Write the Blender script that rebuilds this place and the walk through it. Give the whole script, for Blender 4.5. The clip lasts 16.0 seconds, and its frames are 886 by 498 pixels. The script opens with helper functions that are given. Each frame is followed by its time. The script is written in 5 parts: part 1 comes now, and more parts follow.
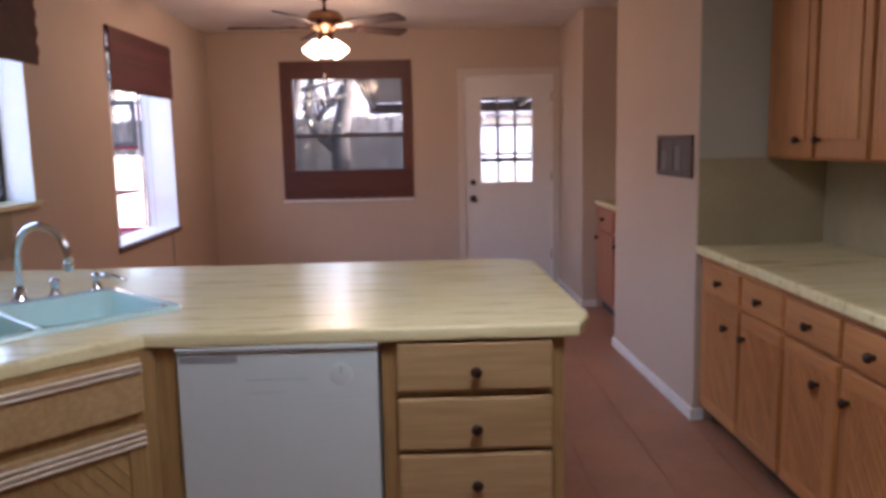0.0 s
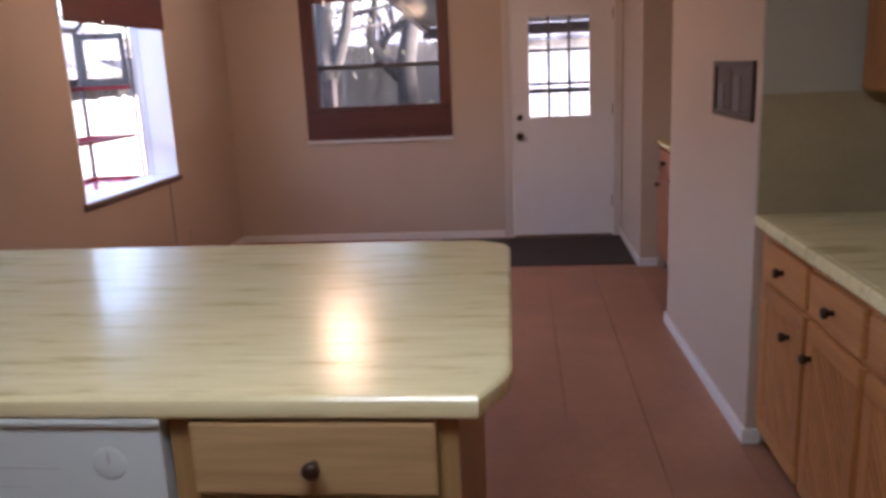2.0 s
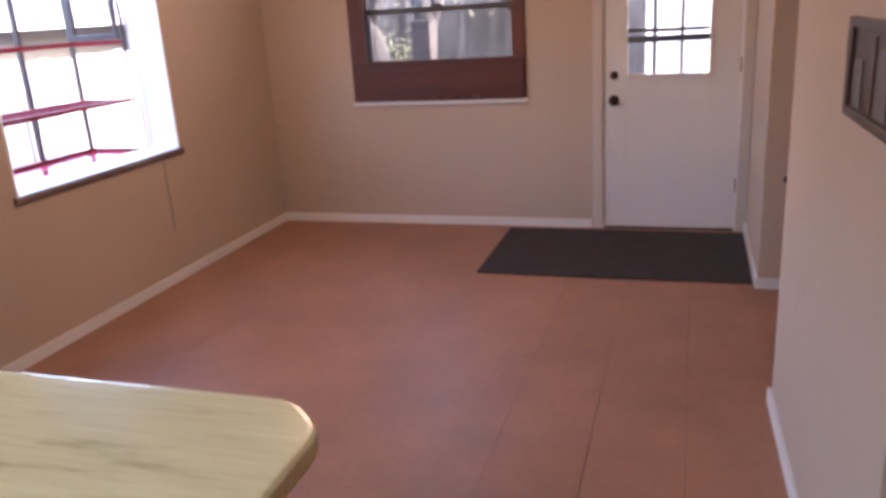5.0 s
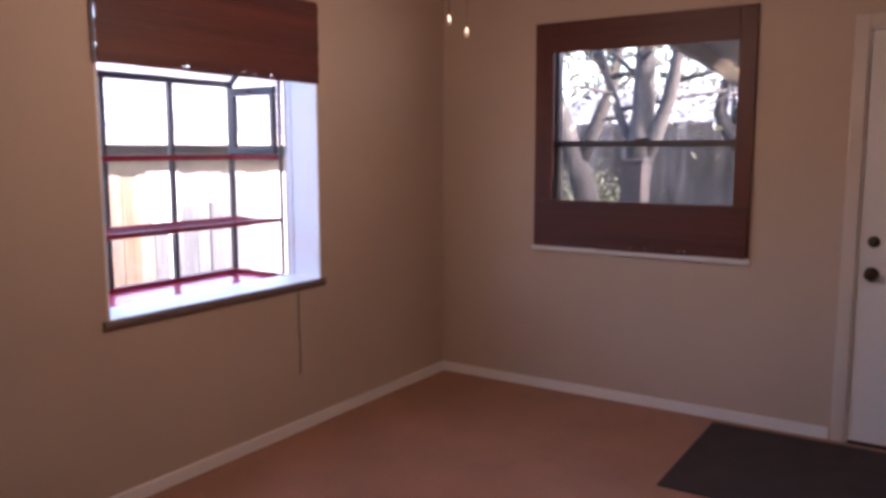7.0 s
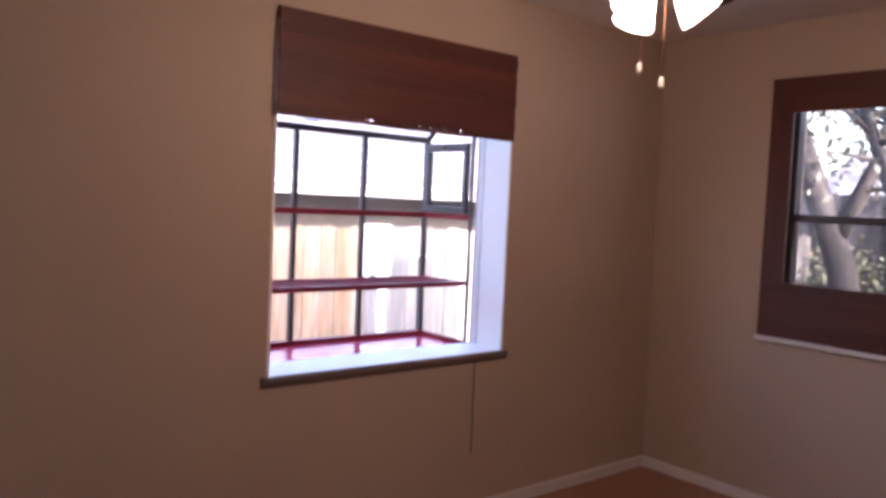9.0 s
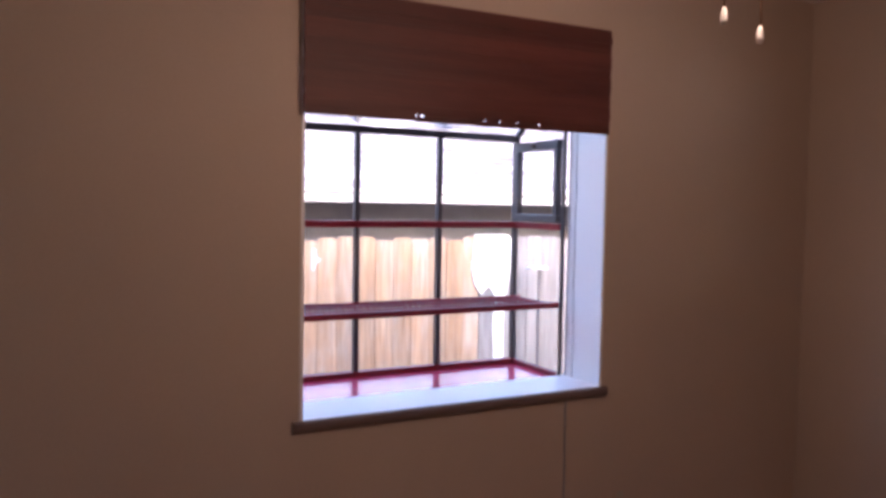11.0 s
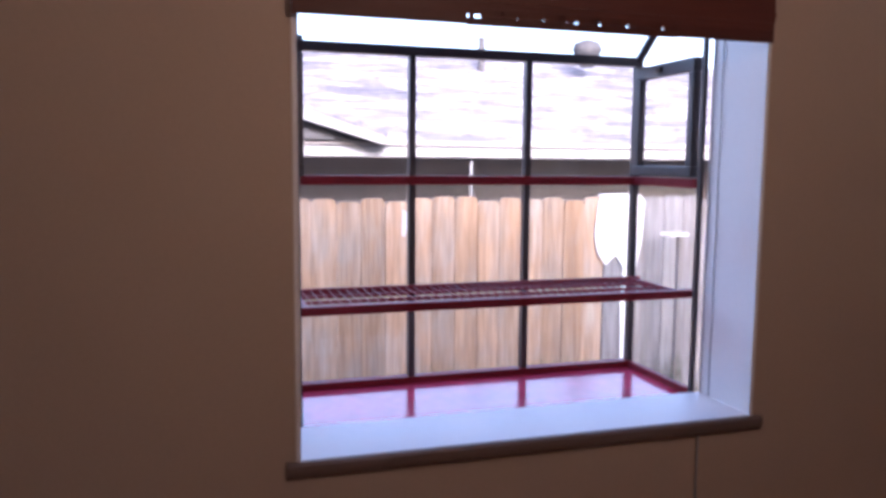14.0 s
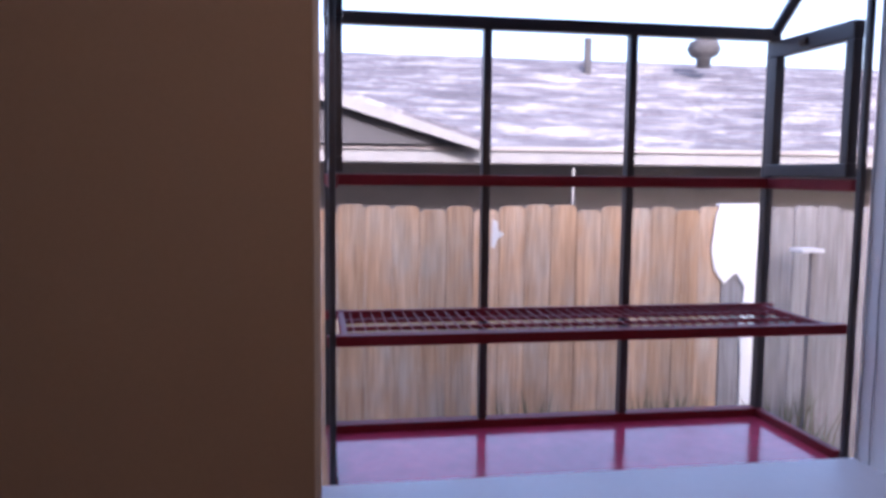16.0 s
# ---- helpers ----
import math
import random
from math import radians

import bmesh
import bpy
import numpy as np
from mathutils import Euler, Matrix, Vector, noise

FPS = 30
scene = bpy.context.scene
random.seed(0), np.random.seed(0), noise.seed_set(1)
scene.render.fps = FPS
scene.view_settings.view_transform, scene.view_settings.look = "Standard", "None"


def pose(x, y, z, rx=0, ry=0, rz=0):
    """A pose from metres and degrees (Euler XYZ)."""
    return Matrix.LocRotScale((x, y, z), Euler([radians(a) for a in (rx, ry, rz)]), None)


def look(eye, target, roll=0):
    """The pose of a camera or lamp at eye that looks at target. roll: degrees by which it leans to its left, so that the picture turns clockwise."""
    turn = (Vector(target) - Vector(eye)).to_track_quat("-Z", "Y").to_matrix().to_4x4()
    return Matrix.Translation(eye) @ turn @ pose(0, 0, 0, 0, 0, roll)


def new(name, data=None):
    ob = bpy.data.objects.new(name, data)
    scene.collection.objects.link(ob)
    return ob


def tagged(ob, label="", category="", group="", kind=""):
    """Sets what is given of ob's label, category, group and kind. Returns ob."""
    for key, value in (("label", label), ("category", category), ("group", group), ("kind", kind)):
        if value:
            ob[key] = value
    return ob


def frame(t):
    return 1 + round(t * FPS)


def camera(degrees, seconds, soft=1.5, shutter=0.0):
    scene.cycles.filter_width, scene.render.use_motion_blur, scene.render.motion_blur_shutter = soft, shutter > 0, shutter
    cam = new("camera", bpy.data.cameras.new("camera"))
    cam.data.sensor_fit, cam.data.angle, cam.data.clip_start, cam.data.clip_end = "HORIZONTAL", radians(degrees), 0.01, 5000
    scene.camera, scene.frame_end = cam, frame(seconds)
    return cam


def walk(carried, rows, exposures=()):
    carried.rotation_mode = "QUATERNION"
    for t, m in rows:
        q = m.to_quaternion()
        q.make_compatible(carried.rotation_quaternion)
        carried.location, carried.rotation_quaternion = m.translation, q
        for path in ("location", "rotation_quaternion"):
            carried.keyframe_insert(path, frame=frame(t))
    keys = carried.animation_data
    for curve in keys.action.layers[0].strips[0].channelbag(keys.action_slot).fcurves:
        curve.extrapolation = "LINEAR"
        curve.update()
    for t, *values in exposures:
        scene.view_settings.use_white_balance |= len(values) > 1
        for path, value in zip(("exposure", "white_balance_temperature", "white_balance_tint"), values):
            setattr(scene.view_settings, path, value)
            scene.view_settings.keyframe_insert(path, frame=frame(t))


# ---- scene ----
cam = camera(59.0, 16.0, 3.6)

PATH = [
    (0, (1.940, -7.462, 1.424), (1.994, -5.482, 1.144), -1.22),
    (0.5, (2.099, -7.270, 1.440), (2.063, -5.298, 1.106), -1.83),
    (1, (2.213, -7.051, 1.438), (2.119, -5.089, 1.061), -2.02),
    (1.5, (2.308, -6.834, 1.466), (2.167, -4.885, 1.041), -2.48),
    (2, (2.452, -6.556, 1.446), (2.247, -4.619, 0.991), -2.60),
    (2.5, (2.572, -6.307, 1.450), (2.300, -4.388, 0.963), -3.01),
    (3, (2.636, -6.090, 1.454), (2.315, -4.184, 0.940), -3.10),
    (5.5, (2.938, -4.882, 1.497), (2.252, -3.103, 0.900), -3.56),
    (6, (2.873, -4.608, 1.462), (2.066, -2.837, 1.002), -2.50),
    (6.5, (2.820, -4.351, 1.409), (1.857, -2.627, 1.088), -1.20),
    (7, (2.753, -4.210, 1.440), (1.667, -2.550, 1.188), -0.08),
    (7.5, (2.795, -4.056, 1.435), (1.552, -2.502, 1.240), 0.85),
    (8, (2.729, -3.966, 1.432), (1.377, -2.500, 1.278), 1.94),
    (8.5, (2.669, -3.867, 1.453), (1.222, -2.492, 1.320), 2.60),
    (9, (2.687, -3.777, 1.466), (1.146, -2.508, 1.349), 2.62),
    (11.5, (2.338, -3.023, 1.485), (0.533, -2.171, 1.361), 0.67),
    (12, (2.229, -2.911, 1.466), (0.393, -2.130, 1.324), 0.50),
    (12.5, (2.099, -2.827, 1.463), (0.245, -2.097, 1.297), 0.30),
    (13, (1.968, -2.768, 1.464), (0.103, -2.072, 1.275), 0.12),
    (13.5, (1.852, -2.679, 1.470), (-0.030, -2.038, 1.254), 0.23),
    (14, (1.745, -2.598, 1.456), (-0.154, -2.014, 1.236), 0.48),
    (14.5, (1.613, -2.603, 1.450), (-0.284, -2.012, 1.226), 0.70),
    (15, (1.498, -2.568, 1.450), (-0.406, -2.003, 1.227), 0.86),
    (15.5, (1.425, -2.466, 1.437), (-0.510, -2.006, 1.231), 0.85),
    (16, (1.346, -2.405, 1.420), (-0.617, -2.083, 1.225), 0.60),
]

# exposure: the clip's camera closes down as it nears the bright window
EXPOSURES = [(0, 4.14, 6200, 27), (1, 4.04, 6200, 26), (2, 4.04, 6200, 26), (3, 4.18, 6100, 23), (5.5, 4.65, 6100, 25), (6, 4.42, 6100, 26), (6.5, 4.05, 6100, 27), (7, 3.8, 6050, 28), (7.5, 3.68, 6050, 29), (9, 3.56, 6050, 29), (11.5, 3.18, 5950, 28), (13, 3.02, 5850, 28), (14.5, 2.77, 5750, 29), (15.5, 2.38, 5750, 30), (16, 2.1, 5750, 31)]
walk(cam, [(t, look(eye, target, roll)) for t, eye, target, roll in PATH], EXPOSURES)

# ---- world, sun, lamps ----
world = bpy.data.worlds.new("sky")
scene.world = world
world.use_nodes = True
wn = world.node_tree.nodes
sky = wn.new("ShaderNodeTexSky")
sky.sky_type, sky.sun_disc = "NISHITA", False
sky.dust_density = 4.0
sky.sun_elevation, sky.sun_rotation = radians(26), radians(93)
wn["Background"].inputs["Strength"].default_value = 0.15
world.node_tree.links.new(sky.outputs[0], wn["Background"].inputs["Color"])
sun_data = bpy.data.lights.new("sun", "SUN")
sun_data.energy, sun_data.angle, sun_data.color = 2.1, radians(0.5), (1.0, 0.93, 0.82)
sun = new("sun", sun_data)
sun.matrix_world = look((8, -0.4, 4.0), (0, 0, 0))
FAN = (1.315, -1.91)
LAMP_WATTS = 0.19
# strength of the added kitchen fill
KITCHEN_FILL = 1.3


# ---- building helpers ----
WORLD_OF = {}


def thing(name, at, label, category, group="", kind=""):
    """An empty at the base of a thing."""
    ob = new(name)
    ob.empty_display_size = 0.1
    ob.location = at
    WORLD_OF[ob] = Vector(at)
    return tagged(ob, label, category, group, kind)


def part(name, bm, material, parent=None, label="", smooth=False):
    """One mesh object from a bmesh in world metres, under a thing or a part."""
    me = bpy.data.meshes.new(name)
    lo = Vector([min(v.co[i] for v in bm.verts) for i in range(3)])
    hi = Vector([max(v.co[i] for v in bm.verts) for i in range(3)])
    c = (lo + hi) / 2
    bmesh.ops.translate(bm, verts=bm.verts, vec=-c)
    bmesh.ops.recalc_face_normals(bm, faces=bm.faces)
    bm.to_mesh(me)
    bm.free()
    if smooth:
        for p in me.polygons:
            p.use_smooth = True
    me.materials.append(material)
    ob = new(name, me)
    ob.location = c
    WORLD_OF[ob] = c
    if parent:
        ob.parent = parent
        ob.matrix_parent_inverse = Matrix.Translation(-WORLD_OF[parent])
    if label:
        ob["label"] = label
    return ob


def box(x0, x1, y0, y1, z0, z1, bevel=0.0, bm=None, m=None, segments=2):
    """A box, with softened edges."""
    one = bmesh.new()
    bmesh.ops.create_cube(one, size=1)
    for v in one.verts:
        v.co = Vector(((x0 + x1) / 2 + v.co.x * (x1 - x0), (y0 + y1) / 2 + v.co.y * (y1 - y0), (z0 + z1) / 2 + v.co.z * (z1 - z0)))
    if bevel:
        bmesh.ops.bevel(one, geom=one.edges[:], offset=bevel, segments=segments, affect="EDGES", profile=0.6)
    if m:
        bmesh.ops.transform(one, matrix=m, verts=one.verts)
    return merge(one, bm)


def merge(one, bm):
    if bm is None:
        return one
    me = bpy.data.meshes.new("tmp")
    one.to_mesh(me)
    one.free()
    bm.from_mesh(me)
    bpy.data.meshes.remove(me)
    return bm


def tube(points, r, seg=10, bm=None, close=False):
    """A round bar along points; r may be a list."""
    one = bmesh.new()
    pts = [Vector(p) for p in points]
    rs = r if isinstance(r, (list, tuple)) else [r] * len(pts)
    rings = []
    side = None
    for i, p in enumerate(pts):
        d = (pts[min(i + 1, len(pts) - 1)] - pts[max(i - 1, 0)]).normalized()
        if side is None:
            side = d.orthogonal().normalized()
        side = (side - d * side.dot(d)).normalized()
        up = d.cross(side)
        rings.append([one.verts.new(p + rs[i] * (side * math.cos(a) + up * math.sin(a))) for a in [2 * math.pi * k / seg for k in range(seg)]])
    for a, b in zip(rings, rings[1:]):
        for k in range(seg):
            one.faces.new((a[k], a[(k + 1) % seg], b[(k + 1) % seg], b[k]))
    one.faces.new(rings[0][::-1])
    one.faces.new(rings[-1])
    return merge(one, bm)


def lathe(profile, at, seg=24, bm=None, m=None):
    """A turned shape: (radius, height) pairs round the z axis."""
    one = bmesh.new()
    rings = []
    for r, z in profile:
        rings.append([one.verts.new((max(r, 1e-4) * math.cos(a), max(r, 1e-4) * math.sin(a), z)) for a in [2 * math.pi * k / seg for k in range(seg)]])
    for a, b in zip(rings, rings[1:]):
        for k in range(seg):
            one.faces.new((a[k], a[(k + 1) % seg], b[(k + 1) % seg], b[k]))
    one.faces.new(rings[0][::-1])
    one.faces.new(rings[-1])
    bmesh.ops.transform(one, matrix=Matrix.Translation(at) @ (m or Matrix()), verts=one.verts)
    return merge(one, bm)


def prism(outline, z0, z1, bevel=0.0, bm=None, axis="z", segments=3):
    """An outline pushed from z0 to z1 along an axis."""
    one = bmesh.new()
    put = {"z": lambda a, b, c: (a, b, c), "y": lambda a, b, c: (a, c, b), "x": lambda a, b, c: (c, a, b)}[axis]
    lo = [one.verts.new(put(a, b, z0)) for a, b in outline]
    hi = [one.verts.new(put(a, b, z1)) for a, b in outline]
    n = len(outline)
    one.faces.new(lo[::-1])
    one.faces.new(hi)
    for i in range(n):
        one.faces.new((lo[i], lo[(i + 1) % n], hi[(i + 1) % n], hi[i]))
    bmesh.ops.recalc_face_normals(one, faces=one.faces)
    if bevel:
        edges = [e for e in one.edges if (e.verts[0] in lo) == (e.verts[1] in lo)]
        bmesh.ops.bevel(one, geom=edges, offset=bevel, segments=segments, affect="EDGES", profile=0.6)
    return merge(one, bm)


# ---- materials ----
def nodes_of(name):
    m = bpy.data.materials.new(name)
    m.use_nodes = True
    nt = m.node_tree
    return m, nt, nt.nodes["Principled BSDF"]


def link(nt, a, b):
    nt.links.new(a, b)


def coords(nt, scale, rot=(0, 0, 0)):
    geo = nt.nodes.new("ShaderNodeNewGeometry")
    mp = nt.nodes.new("ShaderNodeMapping")
    mp.inputs["Scale"].default_value = scale
    mp.inputs["Rotation"].default_value = rot
    link(nt, geo.outputs["Position"], mp.inputs["Vector"])
    return mp.outputs[0]


def noise_of(nt, vec, scale, detail=4, rough=0.55):
    n = nt.nodes.new("ShaderNodeTexNoise")
    n.inputs["Scale"].default_value, n.inputs["Detail"].default_value, n.inputs["Roughness"].default_value = scale, detail, rough
    link(nt, vec, n.inputs["Vector"])
    return n.outputs["Fac"]


def ramp(nt, fac, stops):
    r = nt.nodes.new("ShaderNodeValToRGB")
    els = r.color_ramp.elements
    while len(els) < len(stops):
        els.new(0.5)
    for e, (p, c) in zip(els, stops):
        e.position, e.color = p, (*c, 1)
    link(nt, fac, r.inputs[0])
    return r.outputs[0]


def mixed(nt, fac, a, b, mode="MIX"):
    mx = nt.nodes.new("ShaderNodeMix")
    mx.data_type, mx.blend_type = "RGBA", mode
    if isinstance(fac, (int, float)):
        mx.inputs[0].default_value = fac
    else:
        link(nt, fac, mx.inputs[0])
    link(nt, a, mx.inputs[6])
    link(nt, b, mx.inputs[7])
    return mx.outputs[2]


def bump(nt, bsdf, fac, strength, distance):
    b = nt.nodes.new("ShaderNodeBump")
    b.inputs["Strength"].default_value, b.inputs["Distance"].default_value = strength, distance
    link(nt, fac, b.inputs["Height"])
    link(nt, b.outputs[0], bsdf.inputs["Normal"])


def rough_of(nt, bsdf, fac, lo, hi):
    mr = nt.nodes.new("ShaderNodeMapRange")
    mr.inputs["To Min"].default_value, mr.inputs["To Max"].default_value = lo, hi
    link(nt, fac, mr.inputs["Value"])
    link(nt, mr.outputs[0], bsdf.inputs["Roughness"])


def darker(c, k):
    return tuple(v * k for v in c)


def surface(name, colour, rough=0.5, metal=0.0, vary=0.12, big=1.5, fine=60.0, relief=0.1, depth=0.001, each=0.0):
    """Paint, plastic, metal, cloth: variation at two scales and fine relief."""
    m, nt, b = nodes_of(name)
    v = coords(nt, (1, 1, 1))
    n1, n2 = noise_of(nt, v, big, 3), noise_of(nt, v, fine, 3)
    c1 = ramp(nt, n1, [(0.3, darker(colour, 1 - vary)), (0.7, darker(colour, 1 + vary * 0.5))])
    c2 = ramp(nt, n2, [(0.3, (1 - vary * 0.6,) * 3), (0.7, (1, 1, 1))])
    c = mixed(nt, 1.0, c1, c2, "MULTIPLY")
    if each:
        info = nt.nodes.new("ShaderNodeObjectInfo")
        c = mixed(nt, 1.0, c, ramp(nt, info.outputs["Random"], [(0.0, (1 - each,) * 3), (1.0, (1, 1, 1))]), "MULTIPLY")
    link(nt, c, b.inputs["Base Color"])
    rough_of(nt, b, n1, max(rough - 0.06, 0.02), min(rough + 0.06, 1))
    b.inputs["Metallic"].default_value = metal
    if relief:
        bump(nt, b, n2, relief, depth)
    return m


def timber(name, light, dark, axis, rough=0.4, grain=26.0, each=0.15):
    """Wood with its grain along one axis."""
    m, nt, b = nodes_of(name)
    sc = {"x": (0.06, 1, 1), "y": (1, 0.06, 1), "z": (1, 1, 0.06)}[axis]
    v = coords(nt, sc)
    info = nt.nodes.new("ShaderNodeObjectInfo")
    add = nt.nodes.new("ShaderNodeVectorMath")
    add.operation = "ADD"
    sc2 = nt.nodes.new("ShaderNodeMath")
    sc2.operation = "MULTIPLY"
    sc2.inputs[1].default_value = 7.0
    link(nt, info.outputs["Random"], sc2.inputs[0])
    link(nt, v, add.inputs[0])
    link(nt, sc2.outputs[0], add.inputs[1])
    n1, n2 = noise_of(nt, add.outputs[0], grain * 0.25, 3), noise_of(nt, add.outputs[0], grain * 3, 4)
    mid = tuple((a + c) / 2 for a, c in zip(light, dark))
    c1 = ramp(nt, n1, [(0.25, dark), (0.5, mid), (0.75, light)])
    c = mixed(nt, 1.0, c1, ramp(nt, n2, [(0.35, (0.8, 0.78, 0.75)), (0.65, (1, 1, 1))]), "MULTIPLY")
    if each:
        c = mixed(nt, 1.0, c, ramp(nt, info.outputs["Random"], [(0.0, (1 - each,) * 3), (1.0, (1, 1, 1))]), "MULTIPLY")
    link(nt, c, b.inputs["Base Color"])
    rough_of(nt, b, n2, rough - 0.06, rough + 0.08)
    bump(nt, b, n2, 0.15, 0.001)
    return m


def glass_of(name, tint=(0.96, 0.98, 0.98)):
    m, nt, b = nodes_of(name)
    nt.nodes.remove(b)
    out = nt.nodes["Material Output"]
    t, g, mx, fr = (nt.nodes.new("ShaderNode" + k) for k in ("BsdfTransparent", "BsdfGlossy", "MixShader", "LayerWeight"))
    power, part_of = nt.nodes.new("ShaderNodeMath"), nt.nodes.new("ShaderNodeMapRange")
    power.operation, power.inputs[1].default_value = "POWER", 5.0
    part_of.inputs["To Min"].default_value, part_of.inputs["To Max"].default_value = 0.012, 0.8
    fr.inputs["Blend"].default_value = 0.5
    link(nt, fr.outputs["Facing"], power.inputs[0])
    link(nt, power.outputs[0], part_of.inputs["Value"])
    t.inputs[0].default_value = (*tint, 1)
    g.inputs["Roughness"].default_value = 0.02
    link(nt, part_of.outputs[0], mx.inputs[0])
    link(nt, t.outputs[0], mx.inputs[1])
    link(nt, g.outputs[0], mx.inputs[2])
    link(nt, mx.outputs[0], out.inputs["Surface"])
    return m


WALL = surface("wall_paint", (0.515, 0.408, 0.318), 0.65, vary=0.07, big=0.9, fine=90, relief=0.25, depth=0.002)
CEIL = surface("ceiling_texture", (0.74, 0.68, 0.62), 0.9, vary=0.1, big=2, fine=130, relief=0.7, depth=0.004)
TRIM = surface("white_trim_paint", (0.78, 0.76, 0.73), 0.4, vary=0.06, fine=40, relief=0.05)
WALNUT = timber("dark_walnut", (0.10, 0.055, 0.04), (0.05, 0.028, 0.02), "z", 0.4)
CASING = surface("beige_casing_paint", (0.60, 0.53, 0.47), 0.45, vary=0.06, fine=40, relief=0.05)
# door bars against the daylight; their backlit darkness is put into the colour
LITEBAR = surface("backlit_lite_bar", (0.10, 0.095, 0.105), 0.5, vary=0.15, fine=40)
# sill's front edge, with its unlit side painted in as brown
APRON = surface("shaded_sill_nose", (0.18, 0.13, 0.115), 0.6, vary=0.12, fine=50, relief=0.1)
DOORP = surface("door_paint", (0.74, 0.71, 0.69), 0.38, vary=0.05, fine=30, relief=0.06)
REVEAL = surface("reveal_paint", (0.86, 0.86, 0.87), 0.45, vary=0.04, fine=50, relief=0.08)
TILE = surface("terracotta_tile", (0.37, 0.18, 0.11), 0.45, vary=0.18, big=2.6, fine=30, relief=0.12, each=0.02)
GROUT = surface("brown_grout", (0.27, 0.135, 0.088), 0.6, vary=0.2, fine=120, relief=0.3)
RUG = surface("dark_rug", (0.045, 0.033, 0.032), 0.95, vary=0.3, big=6, fine=220, relief=0.8, depth=0.004)
WOOD_Z = timber("birch_upright", (0.60, 0.275, 0.095), (0.42, 0.17, 0.055), "z")
WOOD_X = timber("birch_lying_x", (0.56, 0.33, 0.14), (0.42, 0.22, 0.085), "x")
WOOD_Y = timber("birch_lying_y", (0.62, 0.295, 0.105), (0.45, 0.185, 0.06), "y")
# the cabinet birch again, with the peninsula's dimmer light put into its colour
DIMBIRCH = timber("shaded_birch_upright", (0.46, 0.29, 0.12), (0.34, 0.20, 0.075), "z")
DIMBIRCH_X = timber("shaded_birch_lying", (0.51, 0.345, 0.17), (0.40, 0.25, 0.11), "x")
# bead edges that catch the light: the highlight is painted as paler birch
BEADW = timber("highlit_birch_bead", (0.90, 0.80, 0.66), (0.80, 0.68, 0.52), "x")
KNOB = surface("dark_bronze", (0.06, 0.035, 0.025), 0.35, 0.7, vary=0.3, big=30, relief=0.05)
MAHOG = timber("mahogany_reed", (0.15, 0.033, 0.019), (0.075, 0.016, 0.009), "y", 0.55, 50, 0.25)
MAHOGX = timber("mahogany_reed_x", (0.15, 0.035, 0.021), (0.075, 0.017, 0.01), "x", 0.5, 50, 0.25)
MAHOGZ = timber("mahogany_stile", (0.145, 0.034, 0.021), (0.075, 0.018, 0.011), "z", 0.5, 40, 0.1)
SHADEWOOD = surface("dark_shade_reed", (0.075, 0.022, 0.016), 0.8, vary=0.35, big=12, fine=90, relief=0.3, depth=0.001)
BRONZE = surface("bronze_window_frame", (0.07, 0.063, 0.07), 0.4, 0.3, vary=0.2, relief=0.05)
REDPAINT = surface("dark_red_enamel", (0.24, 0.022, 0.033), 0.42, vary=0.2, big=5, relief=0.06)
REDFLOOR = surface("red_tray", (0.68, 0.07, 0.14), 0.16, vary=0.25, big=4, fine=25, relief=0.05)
for paint, gloss in ((REDPAINT, 0.15), (REDFLOOR, 0.45)):
    paint.node_tree.nodes["Principled BSDF"].inputs["Specular IOR Level"].default_value = gloss
GLASS = glass_of("window_glass")
PORCELAIN = surface("aqua_porcelain", (0.63, 0.90, 0.88), 0.12, vary=0.04, relief=0.02)
CHROME = surface("chrome", (0.75, 0.75, 0.76), 0.1, 1.0, vary=0.05, relief=0.0)
CORD = surface("dark_cord", (0.10, 0.09, 0.10), 0.8)
WHITEGOODS = surface("white_enamel", (0.58, 0.65, 0.65), 0.3, vary=0.03, relief=0.04)
GREYPLASTIC = surface("grey_plastic", (0.30, 0.31, 0.33), 0.4, vary=0.1)
BLACK = surface("black_rubber", (0.02, 0.02, 0.022), 0.5, vary=0.2)
BACKSPLASH = surface("olive_laminate", (0.40, 0.33, 0.20), 0.35, vary=0.15, big=3, fine=70, relief=0.05)
KITCHENWALL = surface("grey_green_paint", (0.46, 0.44, 0.36), 0.65, vary=0.07, big=0.9, fine=90, relief=0.25, depth=0.002)
SHADEGLASS, snt, sb = nodes_of("frosted_lamp_glass")
sb.inputs["Base Color"].default_value = (0.95, 0.85, 0.75, 1)
sb.inputs["Emission Color"].default_value = (1.0, 0.72, 0.50, 1)
sb.inputs["Emission Strength"].default_value = 1.35
BRASS = surface("antique_brass", (0.30, 0.17, 0.10), 0.25, 1.0, vary=0.2, relief=0.03)
BLADE = timber("dark_blade", (0.075, 0.035, 0.022), (0.04, 0.018, 0.012), "x", 0.55)


